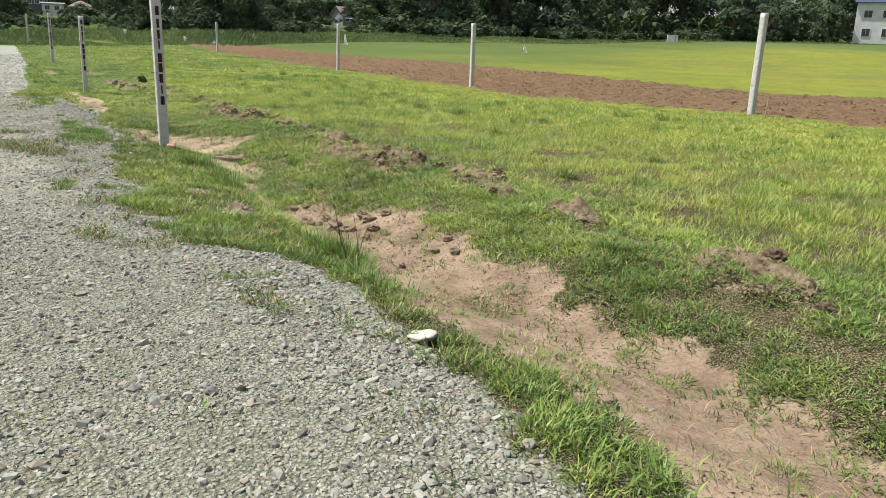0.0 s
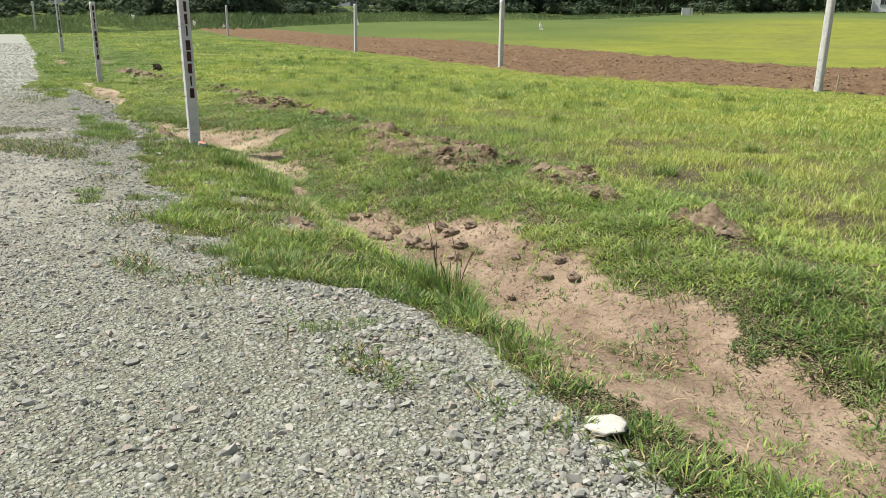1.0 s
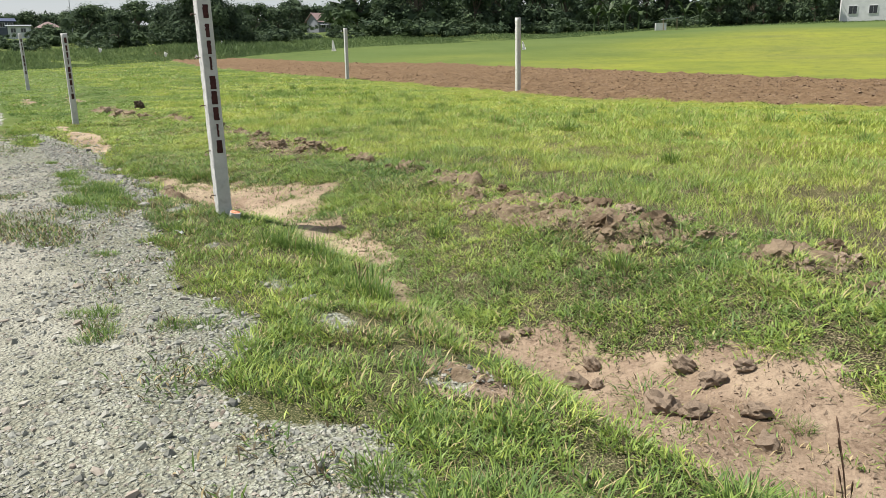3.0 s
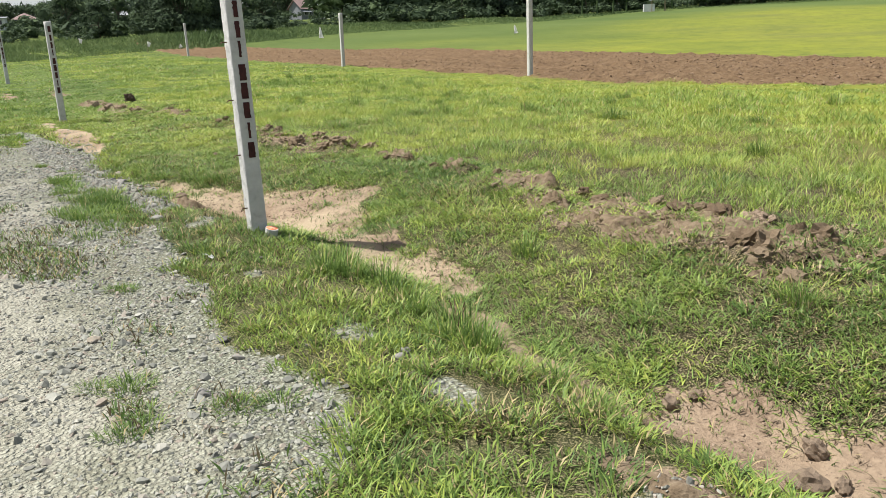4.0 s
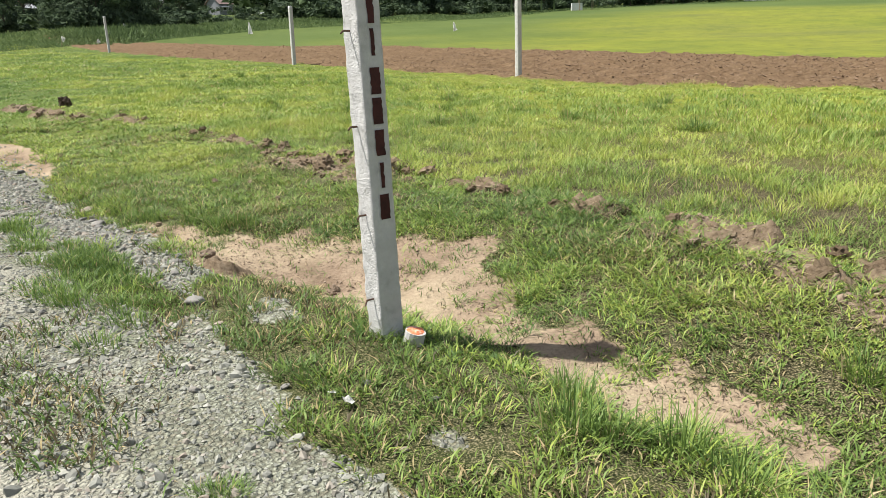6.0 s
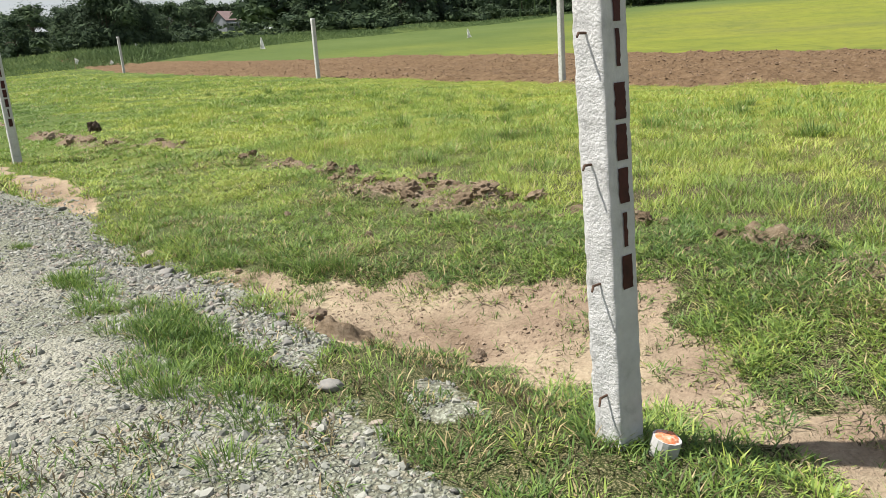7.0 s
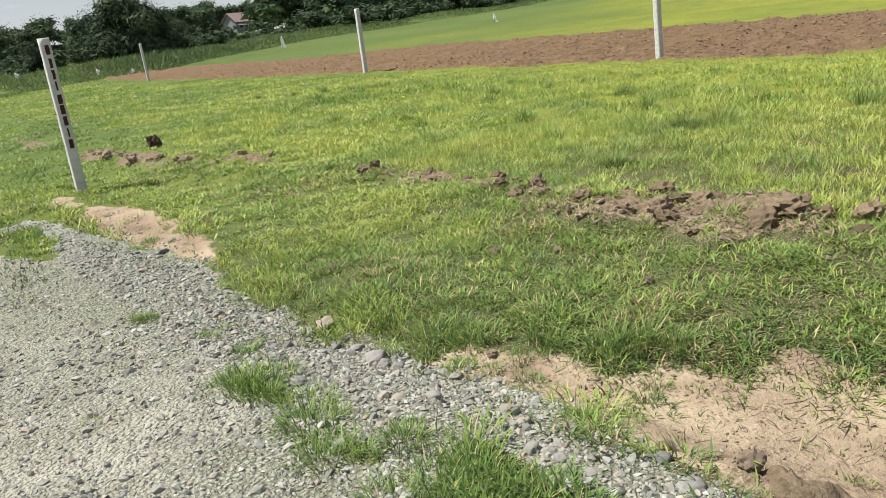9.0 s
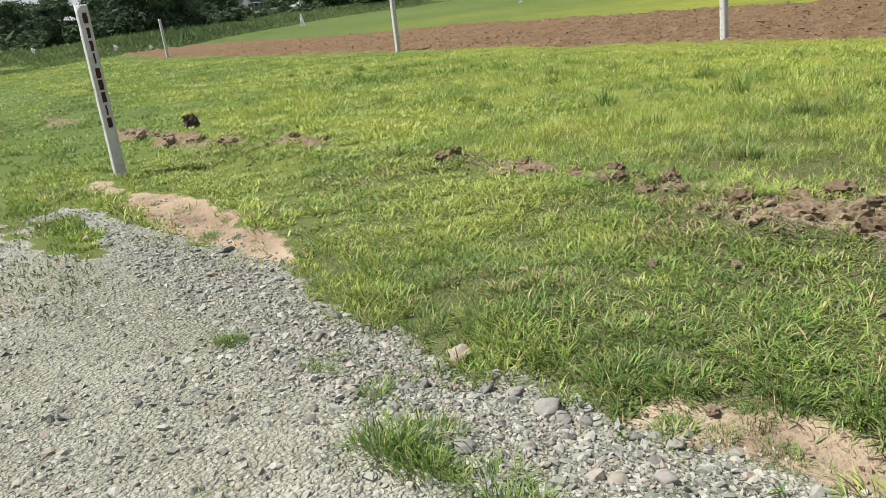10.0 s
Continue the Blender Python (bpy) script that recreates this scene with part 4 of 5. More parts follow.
def earth_mound(cu, cv, lu, lv, rise, step, seed, label):
    """A low ridge of turned earth: one lumpy skin that runs out into the turf."""
    us, vs = np.arange(cu - lu * 1.5, cu + lu * 1.5, step), np.arange(cv - lv * 1.7, cv + lv * 1.7, step)
    gu, gv = np.meshgrid(us, vs, indexing="ij")
    x, y = to_xy(gu.ravel(), gv.ravel())
    shape = blobs_at(gu.ravel(), gv.ravel(), ((cu, cv, lu, lv),))
    body = smooth(.20, .95, shape + .8 * fbm(x, y, .30, 4, seed))
    lumps = .75 * np.tanh(1.6 * np.abs(fbm(x, y, .14, 3, seed + 1))) + .45 * np.tanh(1.5 * np.abs(fbm(x, y, .055, 3, seed + 2)))
    up = rise * body * (.12 + lumps)
    i = np.arange(gu.size).reshape(gu.shape)
    quads = np.stack((i[:-1, :-1], i[1:, :-1], i[1:, 1:], i[:-1, 1:]), -1).reshape(-1, 4)[:, ::-1]
    # keep the one body that holds the highest lump
    near = (up > .005).reshape(gu.shape)
    held, edge = np.zeros_like(near), [np.unravel_index(int(np.argmax(up)), gu.shape)]
    while edge:
        a, b = edge.pop()
        if 0 <= a < near.shape[0] and 0 <= b < near.shape[1] and near[a, b] and not held[a, b]:
            held[a, b] = True
            edge += [(a + 1, b), (a - 1, b), (a, b + 1), (a, b - 1)]
    quads = quads[held.ravel()[quads].any(1) & (up[quads].min(1) >= 0)]
    used = np.unique(quads)
    back = np.zeros(gu.size, np.int64)
    back[used] = np.arange(len(used))
    me = mesh_from("earth_mound", np.stack((x, y, height(x, y) + up - .006), -1)[used], [back[quads]], M_HEAP)
    tagged(new("earth_mound", me), label, "earth mound", "dug earth mounds")


for k, (cu, cv, lu, lv) in enumerate(HEAPS[:-2]):
    if cu < 17:
        earth_mound(cu, cv, lu, lv, .056 if cu < 5 else .036, .02 if cu < 6 else .035, 500 + 5 * k, "low ridge of crumbly reddish-brown dug earth in turf")
earth_mound(2.17, -.03, .30, .16, .10, .016, 480, "small reddish-brown earth mound beside the bare sand")
earth_mound(-4.35, -.14, .30, .15, .05, .016, 485, "small dry earth mound in the grassy verge")


def soil_crumbs():
    """Crumbs and small dry lumps over the bare soil and the heaps."""
    rng = np.random.default_rng(18)
    u, v, x, y = scatter(rng, -10.3, 6, -.3, 2.8, 2000)
    g, s, p = masks(x, y)
    hp = heap_at(x, y)
    keep = rng.random(len(u)) < np.clip(.75 * s * (fbm(x, y, .5, 3, 95) > -.15) + .9 * hp, 0, 1)
    u, v, hp = u[keep], v[keep], hp[keep]
    r = (.003 + .012 * rng.random(len(u)) ** 4) * (1 + 1.5 * hp)
    for name, sel, solid in (("soil_crumbs", hp < .3, OCTA), ("heap_crumbs", (hp >= .3) & (rng.random(len(u)) < .2), ico(1))):
        me = chips(name, u[sel], v[sel], r[sel], rng, solid, .7, M_CRUMB, r[sel] * 0, .0)
        tagged(new(name, me), "small brown soil crumbs scattered over bare earth", "soil crumbs", kind="stuff")


soil_crumbs()


# ---------------------------------------------------------------- grass tufts
def tuft_mesh(name, seed, count, radius, long, width, stiff, tint0, mat):
    rng = np.random.default_rng(seed)
    r, a = radius * np.sqrt(rng.random(count)), rng.uniform(0, 2 * math.pi, count)
    x, y = r * np.cos(a), r * np.sin(a)
    b = a + rng.normal(0, .7, count)
    out = np.stack((np.cos(b), np.sin(b), np.zeros(count)), -1)
    side = np.stack((-np.sin(b), np.cos(b), np.zeros(count)), -1) * (width * rng.uniform(.6, 1.3, count) / 2)[:, None]
    ln = long * rng.uniform(.45, 1.15, count)
    lean = np.clip(rng.normal(1 - stiff, .22, count) * (.5 + r / radius), .04, 1.1)
    root = np.stack((x, y, np.full(count, -.02)), -1)
    pts = []
    for k in (.0, .4, .75, 1.0):
        p = root + out * (ln * lean * k ** 1.7)[:, None]
        p[:, 2] += ln * (k - .42 * lean * k * k)
        pts.append(p)
    verts = np.stack((pts[0] - side, pts[0] + side, pts[1] - side, pts[1] + side, pts[2] - side * .65, pts[2] + side * .65, pts[3]), 1).reshape(-1, 3)
    k = np.arange(count)[:, None] * 7
    tint = np.clip(rng.normal(tint0, .16, count), 0, .82)
    tint = np.where(rng.random(count) < .06, .9, tint)
    return mesh_from(name, verts, [k + np.array([[0, 1, 3, 2]]), k + np.array([[2, 3, 5, 4]]), k + np.array([[4, 5, 6]])], mat, {"tint": np.repeat(tint, 7)})


TUFT_LOW = [tuft_mesh("grass_tuft", 60 + i, 150, .12, .10, .0052, .42, .20, M_GRASS) for i in range(3)]
TUFT_TALL = [tuft_mesh("grass_tuft", 70 + i, 150, .12, .20, .0058, .52, .22, M_GRASS) for i in range(3)]
TUFT_DRY = tuft_mesh("grass_tuft", 90, 130, .17, .11, .0065, .30, .3, M_DARK)
TUFT_WEED = [tuft_mesh("grass_tuft", 80 + i, 60, .12, .07, .006, .25, .35, M_GRASS) for i in range(2)]


def plant_tufts():
    rng = np.random.default_rng(9)

    def put(me, u, v, s, label):
        p = at(u, v)
        ob = new("grass_tuft", me)
        ob.matrix_basis = pose(p.x, p.y, p.z, 0, 0, rng.uniform(0, 360)) @ Matrix.Diagonal((s, s, s * rng.uniform(.85, 1.15), 1))
        tagged(ob, label, "grass tuft", "grass tufts")
    low = ((-6.63, -.72, .55), (-5.6, -.58, 1.1), (-5.55, -.78, .9), (-5.3, -.58, 1.2), (-5.25, -.8, 1.2), (-5, -.86, 1), (-4.9, -.55, 1.1), (-2.9, -1, .8), (-2.7, -1.52, .9), (-2.3, -1.5, .8), (-.72, -1.18, .7), (1.2, -.95, 1),
           (1.5, -.85, 1.2), (1.75, -.98, 1.1), (2, -1, 1.3), (2.35, -1, 1.2), (2.45, -.7, 1.2), (2.9, -.66, 1.25), (2.93, -.1, .7), (2.93, .4, .7), (2.95, -.9, 1), (3.35, -.68, .9), (3.38, -.95, .9), (3.42, .07, .6),
           (3.7, .06, .5), (3.7, .35, 1), (3.8, -.88, 1.15), (4.1, .2, 1.1), (4.15, -.9, 1.1), (4.4, -.93, 1.2), (4.9, -.8, .7), (5.3, -.77, .6), (5.86, -.89, .8))
    for u, v, s in low:
        for _ in range(3):
            put(TUFT_LOW[rng.integers(3)], u + rng.normal(0, .09), v + rng.normal(0, .06), s * rng.uniform(.7, 1.05), "low green grass tuft growing in the gravel")
    for u, v, s in ((-7.22, -.73, 1.0), (-7.3, -.6, .8), (-8.51, -1.35, .9), (-8.96, -.88, .7), (-8.27, -2.07, .7), (-7.1, -.85, .9), (-6.5, -.9, .7), (-5.2, -1.4, .8), (-3.5, -1.3, .7), (.6, -1.5, 1.2), (5.6, -1.2, .7), (4.6, -1.6, .6)):
        put(TUFT_WEED[rng.integers(2)], u, v, s, "thin weedy grass tuft in the gravel")
    for u, v, s in ((-6.04, .17, 1.0), (-6.2, .2, 1.1), (-6.38, .2, 1.0), (-6.0, .03, .9), (-5.75, .08, .8), (-6.6, .08, .8), (-6.87, .0, .8), (-7.2, -.02, .7), (-1.0, .26, .9), (-1.3, .12, 1.0), (-1.5, .28, 1.1), (-1.76, .25, 1.0), (-1.2, .0, .9), (-2.07, .2, .9),
                    (-2.25, .30, 1.0), (-2.5, .26, 1.2), (-2.75, .18, 1.1), (-2.56, .14, .9), (-.87, .3, .7), (-3.29, .23, .8), (-3.65, .14, .7), (-1.7, 1.3, .8), (-3.6, 1.6, .8), (-6.5, 1.5, .8), (-7.4, 1.7, .8), (6.25, 5.2, 1.2), (5.7, 3.42, 1.0), (-8.2, 1.3, .7), (3.2, .58, .9), (3.3, .48, .9), (3.05, .68, .7)):
        put(TUFT_TALL[rng.integers(3)], u, v, s, "tall spiky green grass clump in the turf")
    for u, v, s in ((6.2, 5.2, 1.0), (6.42, 5.32, 1.2), (6.3, 5.45, .9), (5.72, 3.42, 1.0)):
        put(TUFT_DRY, u, v, s, "dark dry weed clump in the turf")
    for _ in range(48):
        u, v = rng.uniform(-6, 22), rng.uniform(3.2, 10.0)
        put(TUFT_TALL[rng.integers(3)], u, v, rng.uniform(.7, 1.3), "tall spiky green grass clump in the turf")
    for _ in range(70):
        u, v = rng.uniform(-9.5, 10), rng.uniform(-.2, .15)
        u, v = (u, v) if rng.random() < .5 else (rng.uniform(-10, -4.5), rng.uniform(-.05, 1.1))
        g, s, p = masks(*(np.array([k]) for k in to_xy(u, v)))
        put((TUFT_LOW if rng.random() < .3 else TUFT_WEED)[rng.integers(2)], u, v, rng.uniform(.35, .75), "small green grass tuft in sandy soil")


plant_tufts()


def plastic_scrap(u, v, size, seed):
    """A crumpled bit of thin sheet."""
    rng = np.random.default_rng(seed)
    p = at(u, v)
    bm = bmesh.new()
    grid = [[bm.verts.new((size * (i / 4 - .5) + rng.normal(0, .06) * size, size * .7 * (j / 3 - .5) + rng.normal(0, .06) * size, .03 + abs(rng.normal(0, .22)) * size)) for j in range(4)] for i in range(5)]
    for i in range(4):
        for j in range(3):
            bm.faces.new((grid[i][j], grid[i + 1][j], grid[i + 1][j + 1], grid[i][j + 1]))
    bmesh.ops.solidify(bm, geom=bm.faces[:], thickness=.002)
    me = bpy.data.meshes.new("plastic_scrap")
    bm.to_mesh(me)
    bm.free()
    me.materials.append(M_CLOTH)
    ob = new("plastic_scrap", me)
    ob.matrix_basis = pose(p.x, p.y, p.z, 0, 0, rng.uniform(0, 360))
    tagged(ob, "small crumpled white plastic scrap lying in grass", "plastic scrap", "plastic scraps")


plastic_scrap(-.48, -.53, .055, 610)
plastic_scrap(-.36, -.54, .035, 611)


# ---------------------------------------------------------------- concrete posts
POST_W, POST_H = .127, 2.10


def post_body(name, seed, steps, cols, rough_side):
    """A square concrete post, its arrises chipped; the face towards the road (local -x) is roughcast."""
    bm = bmesh.new()
    h = POST_W / 2
    rings = []
    top, bottom = POST_H, -.35
    for i in range(steps + 1):
        z = bottom + (top - bottom) * i / steps
        ring = []
        for side, (ax, ay, bx, by) in enumerate(((-1, -1, 1, -1), (1, -1, 1, 1), (1, 1, -1, 1), (-1, 1, -1, -1))):
            for c in range(cols):
                k = c / cols
                x, y = h * (ax + (bx - ax) * k), h * (ay + (by - ay) * k)
                q = Vector((x * 9 + seed, y * 9, z * 9))
                amp = .0048 if side == 3 and rough_side else .0016
                d = noise.fractal(q * 2.2, 1, 2, 4) * amp
                if c == 0:
                    d -= .004 + .005 * max(0, noise.noise(q * 1.7))
                n = Vector((x, y, 0)).normalized()
                ring.append(bm.verts.new((x + n.x * d, y + n.y * d, z + (noise.noise(q) * .008 if i == steps else 0))))
        rings.append(ring)
    for a, b in zip(rings, rings[1:]):
        for k in range(len(a)):
            f = bm.faces.new((a[k], a[(k + 1) % len(a)], b[(k + 1) % len(a)], b[k]))
            f.material_index = 1 if k >= 3 * cols and rough_side else 0
            f.smooth = True
    bm.faces.new(rings[-1])
    for e in bm.edges:
        if len(e.link_faces) == 2 and e.calc_face_angle() > .6:
            e.smooth = False
    me = bpy.data.meshes.new(name)
    bm.to_mesh(me)
    bm.free()
    me.materials.append(M_CONCRETE)
    me.materials.append(M_ROUGHCAST)
    return me


def stroke(bm, x, z, w, hgt, rng):
    """A brushed bar on the face towards -y."""
    n = 7
    prev = None
    for i in range(n + 1):
        k = i / n
        half = w / 2 * (1 + .07 * rng.normal())
        zz, xx = z - hgt / 2 + hgt * k, x + .0015 * rng.normal()
        row = [bm.verts.new((xx + sx * half, -POST_W / 2 - .0035, zz)) for sx in (-1, 1)]
        if prev:
            bm.faces.new((prev[0], prev[1], row[1], row[0]))
        prev = row


# painted bars up the face: height and width of each
MARKS = ((.655, .052), (.803, .02), (.953, .050), (1.097, .052), (1.231, .054), (1.40, .02), (1.54, .036), (1.685, .036), (1.85, .050))
BODY_NEAR = post_body("body", 3, 150, 10, True)
BODY_FAR = [post_body("body", 11 + 5 * i, 30, 3, True) for i in range(2)]


def post(u, v, lean_u, lean_v, label, marks, body, nails, seed, tall=1.0, turn=0.0, sink=0.0):
    ob = thing("concrete_post", upright(u, v, lean_u, lean_v, sink, turn), label, "concrete post", "boundary posts")
    b = new("body", body)
    b.parent = ob
    b.scale = (1, 1, tall)
    rng = np.random.default_rng(seed)
    for z, wide in MARKS[:marks]:
        bm = bmesh.new()
        stroke(bm, .006, z, wide, .118, rng)
        part("painted_mark", bm, M_PAINT, ob, "dark red-brown painted mark")
    for z, y, tip in nails:
        bm = bmesh.new()
        a = Vector((-POST_W / 2 + .01, y, z))
        rod(bm, a, a + Vector((-.048, -.004, .002)), .0046, sides=8)
        rod(bm, a + Vector((-.047, -.004, .002)), a + Vector((-.066, -.014, tip)), .0046, .004, 8)
        part("nail", bm, M_RUST, ob, "bent rusty nail")
    return ob


NEAR_NAILS = ((.207, -.005, -.02), (.618, .0, -.012), (1.03, .01, -.010), (1.453, .005, -.01), (1.83, .0, -.01))
post(-.007, -.022, 2.25, -.5, "white-painted concrete post with dark lettering marks and rusty nails", 9, BODY_NEAR, NEAR_NAILS, 1, turn=.46)
post(12.02, .11, 0, -.3, "white-painted concrete post with dark lettering marks in the verge", 9, BODY_FAR[0], ((.64, 0, -.01), (1.05, 0, -.01)), 2, .95)
post(27.3, .25, 0, -.6, "slim weathered concrete post with dark lettering marks", 9, BODY_FAR[1], (), 3, 1.0)
post(55.0, .35, 0, 0, "plain grey concrete post at the far end of the verge", 0, BODY_FAR[0], (), 4, 1.0)
post(.1, 12.15, 0, 1.2, "leaning grey concrete post beside the ploughed strip", 0, BODY_FAR[1], (), 5, 1.0, 8)
for k, (u, v) in enumerate(((12, 12.32), (24, 12.2), (47.9, 12.36))):
    post(u, v, 0, (-.4, .2, -1.0)[k], "plain grey concrete post standing in the field grass", 0, BODY_FAR[k % 2], (), 6 + k, 1.0)


def survey_stub():
    ob = thing("survey_marker", upright(-.15, .025, -12, 8, .03), "short concrete survey marker with orange-painted top in grass", "survey marker")
    bm = bmesh.new()
    vs = rod(bm, (0, 0, -.1), (0, 0, .10), .052, .050, 16)
    for v in bm.verts:
        v.co += Vector((noise.noise(v.co * 30), noise.noise(v.co * 31 + Vector((5, 0, 0))), 0)) * .004
    part("body", bm, M_CONCRETE, ob)
    bm = bmesh.new()
    bmesh.ops.create_icosphere(bm, subdivisions=3, radius=.047, matrix=Matrix.Translation((0, 0, .097)) @ Matrix.Diagonal((1, 1, .22, 1)))
    for v in bm.verts:
        v.co.z += noise.noise(v.co * 60) * .006
    part("painted_top", bm, M_ORANGE, ob, "orange-painted rough top")


survey_stub()


# ---------------------------------------------------------------- marker flags
def flag(u, v, tall, lean, big):
    ob = thing("marker_flag", upright(u, v, 0, lean), "white plastic sheet tied to a thin stick in the field", "marker flag", "marker flags")
    bm = bmesh.new()
    rod(bm, (0, 0, -.15), (0, 0, tall), .014, .010, 6)
    part("stick", bm, M_STICK, ob)
    bm = bmesh.new()
    rows, cols = 9, 6
    grid = []
    for i in range(rows):
        k = i / (rows - 1)
        w = (.06 + .42 * k) if big else (.20 * (1 - .5 * k) + .04)
        z = tall - .01 - (tall * .95 if big else .34) * k
        grid.append([bm.verts.new((.02 + (w * (c / (cols - 1) - (.3 if big else 0))), .05 * math.sin(c * 1.9 + i * .8) * (.3 + k), z - (0 if big else .5 * w * (c / (cols - 1))))) for c in range(cols)])
    for i in range(rows - 1):
        for c in range(cols - 1):
            bm.faces.new((grid[i][c], grid[i][c + 1], grid[i + 1][c + 1], grid[i + 1][c])).smooth = True
    bmesh.ops.solidify(bm, geom=bm.faces[:], thickness=.006)
    part("sheet", bm, M_CLOTH, ob, "crumpled white plastic sheet")


for az, d, tall, lean, big in ((-7.4, 79, 1.0, 0, True), (5.35, 75, .75, -8, True), (-18.3, 68, .85, 4, False), (-16.5, 71, .55, 30, False), (-14.65, 82, .8, 10, False), (-22.0, 74, .7, 0, False)):
    flag(*(float(k) for k in to_uv(d * math.sin(radians(az)), d * math.cos(radians(az)))), tall, lean, big)


# ---------------------------------------------------------------- trees and bank
def leaf_cloud(name, seed, blobs, leaves, size, mat):
    """Crown of many small leaf sprays on the shells of uneven clumps. blobs: x, y, z, radius."""
    rng = np.random.default_rng(seed)
    blobs = np.array(blobs)
    wts = blobs[:, 3] ** 2
    pick = rng.choice(len(blobs), leaves, p=wts / wts.sum())
    d = rng.normal(size=(leaves, 3))
    d /= np.linalg.norm(d, axis=1)[:, None]
    core = rng.random(leaves) < .42
    r = blobs[pick, 3] * np.where(core, rng.uniform(.15, .78, leaves), rng.uniform(.72, 1.16, leaves)) * (1 + .25 * np.sin(d[:, 0] * 5 + pick) * np.cos(d[:, 1] * 4 + pick))
    c = blobs[pick, :3] + d * r[:, None] * np.array([1, 1, .8])
    n = d + rng.normal(0, .34, (leaves, 3)) + np.array([0, 0, .35])
    n /= np.linalg.norm(n, axis=1)[:, None]
    t = np.cross(n, rng.normal(size=(leaves, 3)))
    t /= np.linalg.norm(t, axis=1)[:, None]
    b = np.cross(n, t)
    k = (size * rng.uniform(.5, 1.3, leaves) * np.where(core, 2.9, 1.0))[:, None]
    verts = np.stack((c - t * k, c - b * k * .45 - n * k * .12, c + t * k, c + b * k * .45 - n * k * .12), 1).reshape(-1, 3)
    q = np.arange(leaves)[:, None] * 4 + np.arange(4)[None]
    tint = np.clip(.35 + .12 * rng.normal(size=leaves) + .15 * np.sin(pick * 2.1), 0, 1)
    return mesh_from(name, verts, [q], mat, {"tint": np.repeat(tint, 4)}, flat=True)


def tree_kind(seed, tall, wide, leaves, low, leaf=1.0):
    """Trunk with limbs, and a crown whose clumps sit at the limbs' ends."""
    rng = np.random.default_rng(seed)
    bm = bmesh.new()
    fork = tall * rng.uniform(.28, .4)
    rod(bm, (0, 0, -.4), (rng.normal(0, .1), rng.normal(0, .1), fork), .16 * tall / 7, .10 * tall / 7, 9)
    blobs = []
    for i in range(11):
        a, k = i * 2.4 + rng.normal(0, .3), rng.uniform(.25, 1)
        end = Vector((math.cos(a) * wide * .36 * k, math.sin(a) * wide * .36 * k, tall * (rng.uniform(low, .82) if k > .5 else rng.uniform(.6, .86))))
        start = Vector((0, 0, fork * rng.uniform(.75, 1)))
        elbow = start.lerp(end, .5) + Vector((0, 0, .06 * tall))
        rod(bm, start, elbow, .07 * tall / 7, .05 * tall / 7, 4)
        rod(bm, elbow, end, .05 * tall / 7, .02, 4)
        blobs.append((*end, wide * rng.uniform(.13, .23)))
    blobs.append((0, 0, tall * .72, wide * .26))
    for i in range(5):
        blobs.append((math.cos(i * 1.3) * wide * .2, math.sin(i * 1.3) * wide * .2, tall * rng.uniform(.2, .34), wide * (.17 if leaf == 1.0 else .23)))
    for _ in range(9):
        e = blobs[rng.integers(len(blobs))]
        blobs.append((e[0] + rng.normal(0, wide * .11), e[1] + rng.normal(0, wide * .11), min(e[2] + rng.normal(0, tall * .08), tall * .9), wide * rng.uniform(.06, .12)))
    trunk = bpy.data.meshes.new("trunk")
    bm.to_mesh(trunk)
    bm.free()
    trunk.materials.append(M_BARK)
    return trunk, leaf_cloud("crown", seed + 1, blobs, leaves, (.0205 * wide + .024) * leaf, M_LEAF)


def bush_mesh(seed):
    rng = np.random.default_rng(seed)
    blobs = [(rng.normal(0, .9), rng.normal(0, .7), rng.uniform(.35, 1.2), rng.uniform(.4, .75)) for _ in range(8)]
    return leaf_cloud("bush", seed, blobs, 330, .12, M_LEAF)


def polar(azimuth, dist):
    a = radians(azimuth)
    return dist * math.sin(a), dist * math.cos(a)


KINDS = [tree_kind(100 + 7 * i, 8.0, (9.0, 8.5, 7.5, 10, 7.0)[i], (1700, 1650, 1550, 1800, 1500)[i], (.16, .12, .2, .10, .18)[i]) for i in range(5)]
KINDS.append(tree_kind(151, 8.0, 11.0, 7000, .12, .62))
KINDS.append(tree_kind(160, 8.0, 10.0, 800, .10, 1.45))
BUSHES = [bush_mesh(200 + i) for i in range(4)]
TREE_LABELS = "dark-leaved broad tree in the woods beyond the field"


def plant(kind, x, y, tall, rng, label=TREE_LABELS):
    trunk, crown = KINDS[kind]
    k = tall / 7.0
    ob = thing("tree", pose(x, y, float(lie(x, y)) - .1, 0, 0, rng.uniform(0, 360)) @ Matrix.Diagonal((k * rng.uniform(.9, 1.15), k * rng.uniform(.9, 1.15), k, 1)), label, "tree", "far trees")
    for me, n in ((trunk, "trunk"), (crown, "crown")):
        c = new(n, me)
        c.parent = ob
    return ob


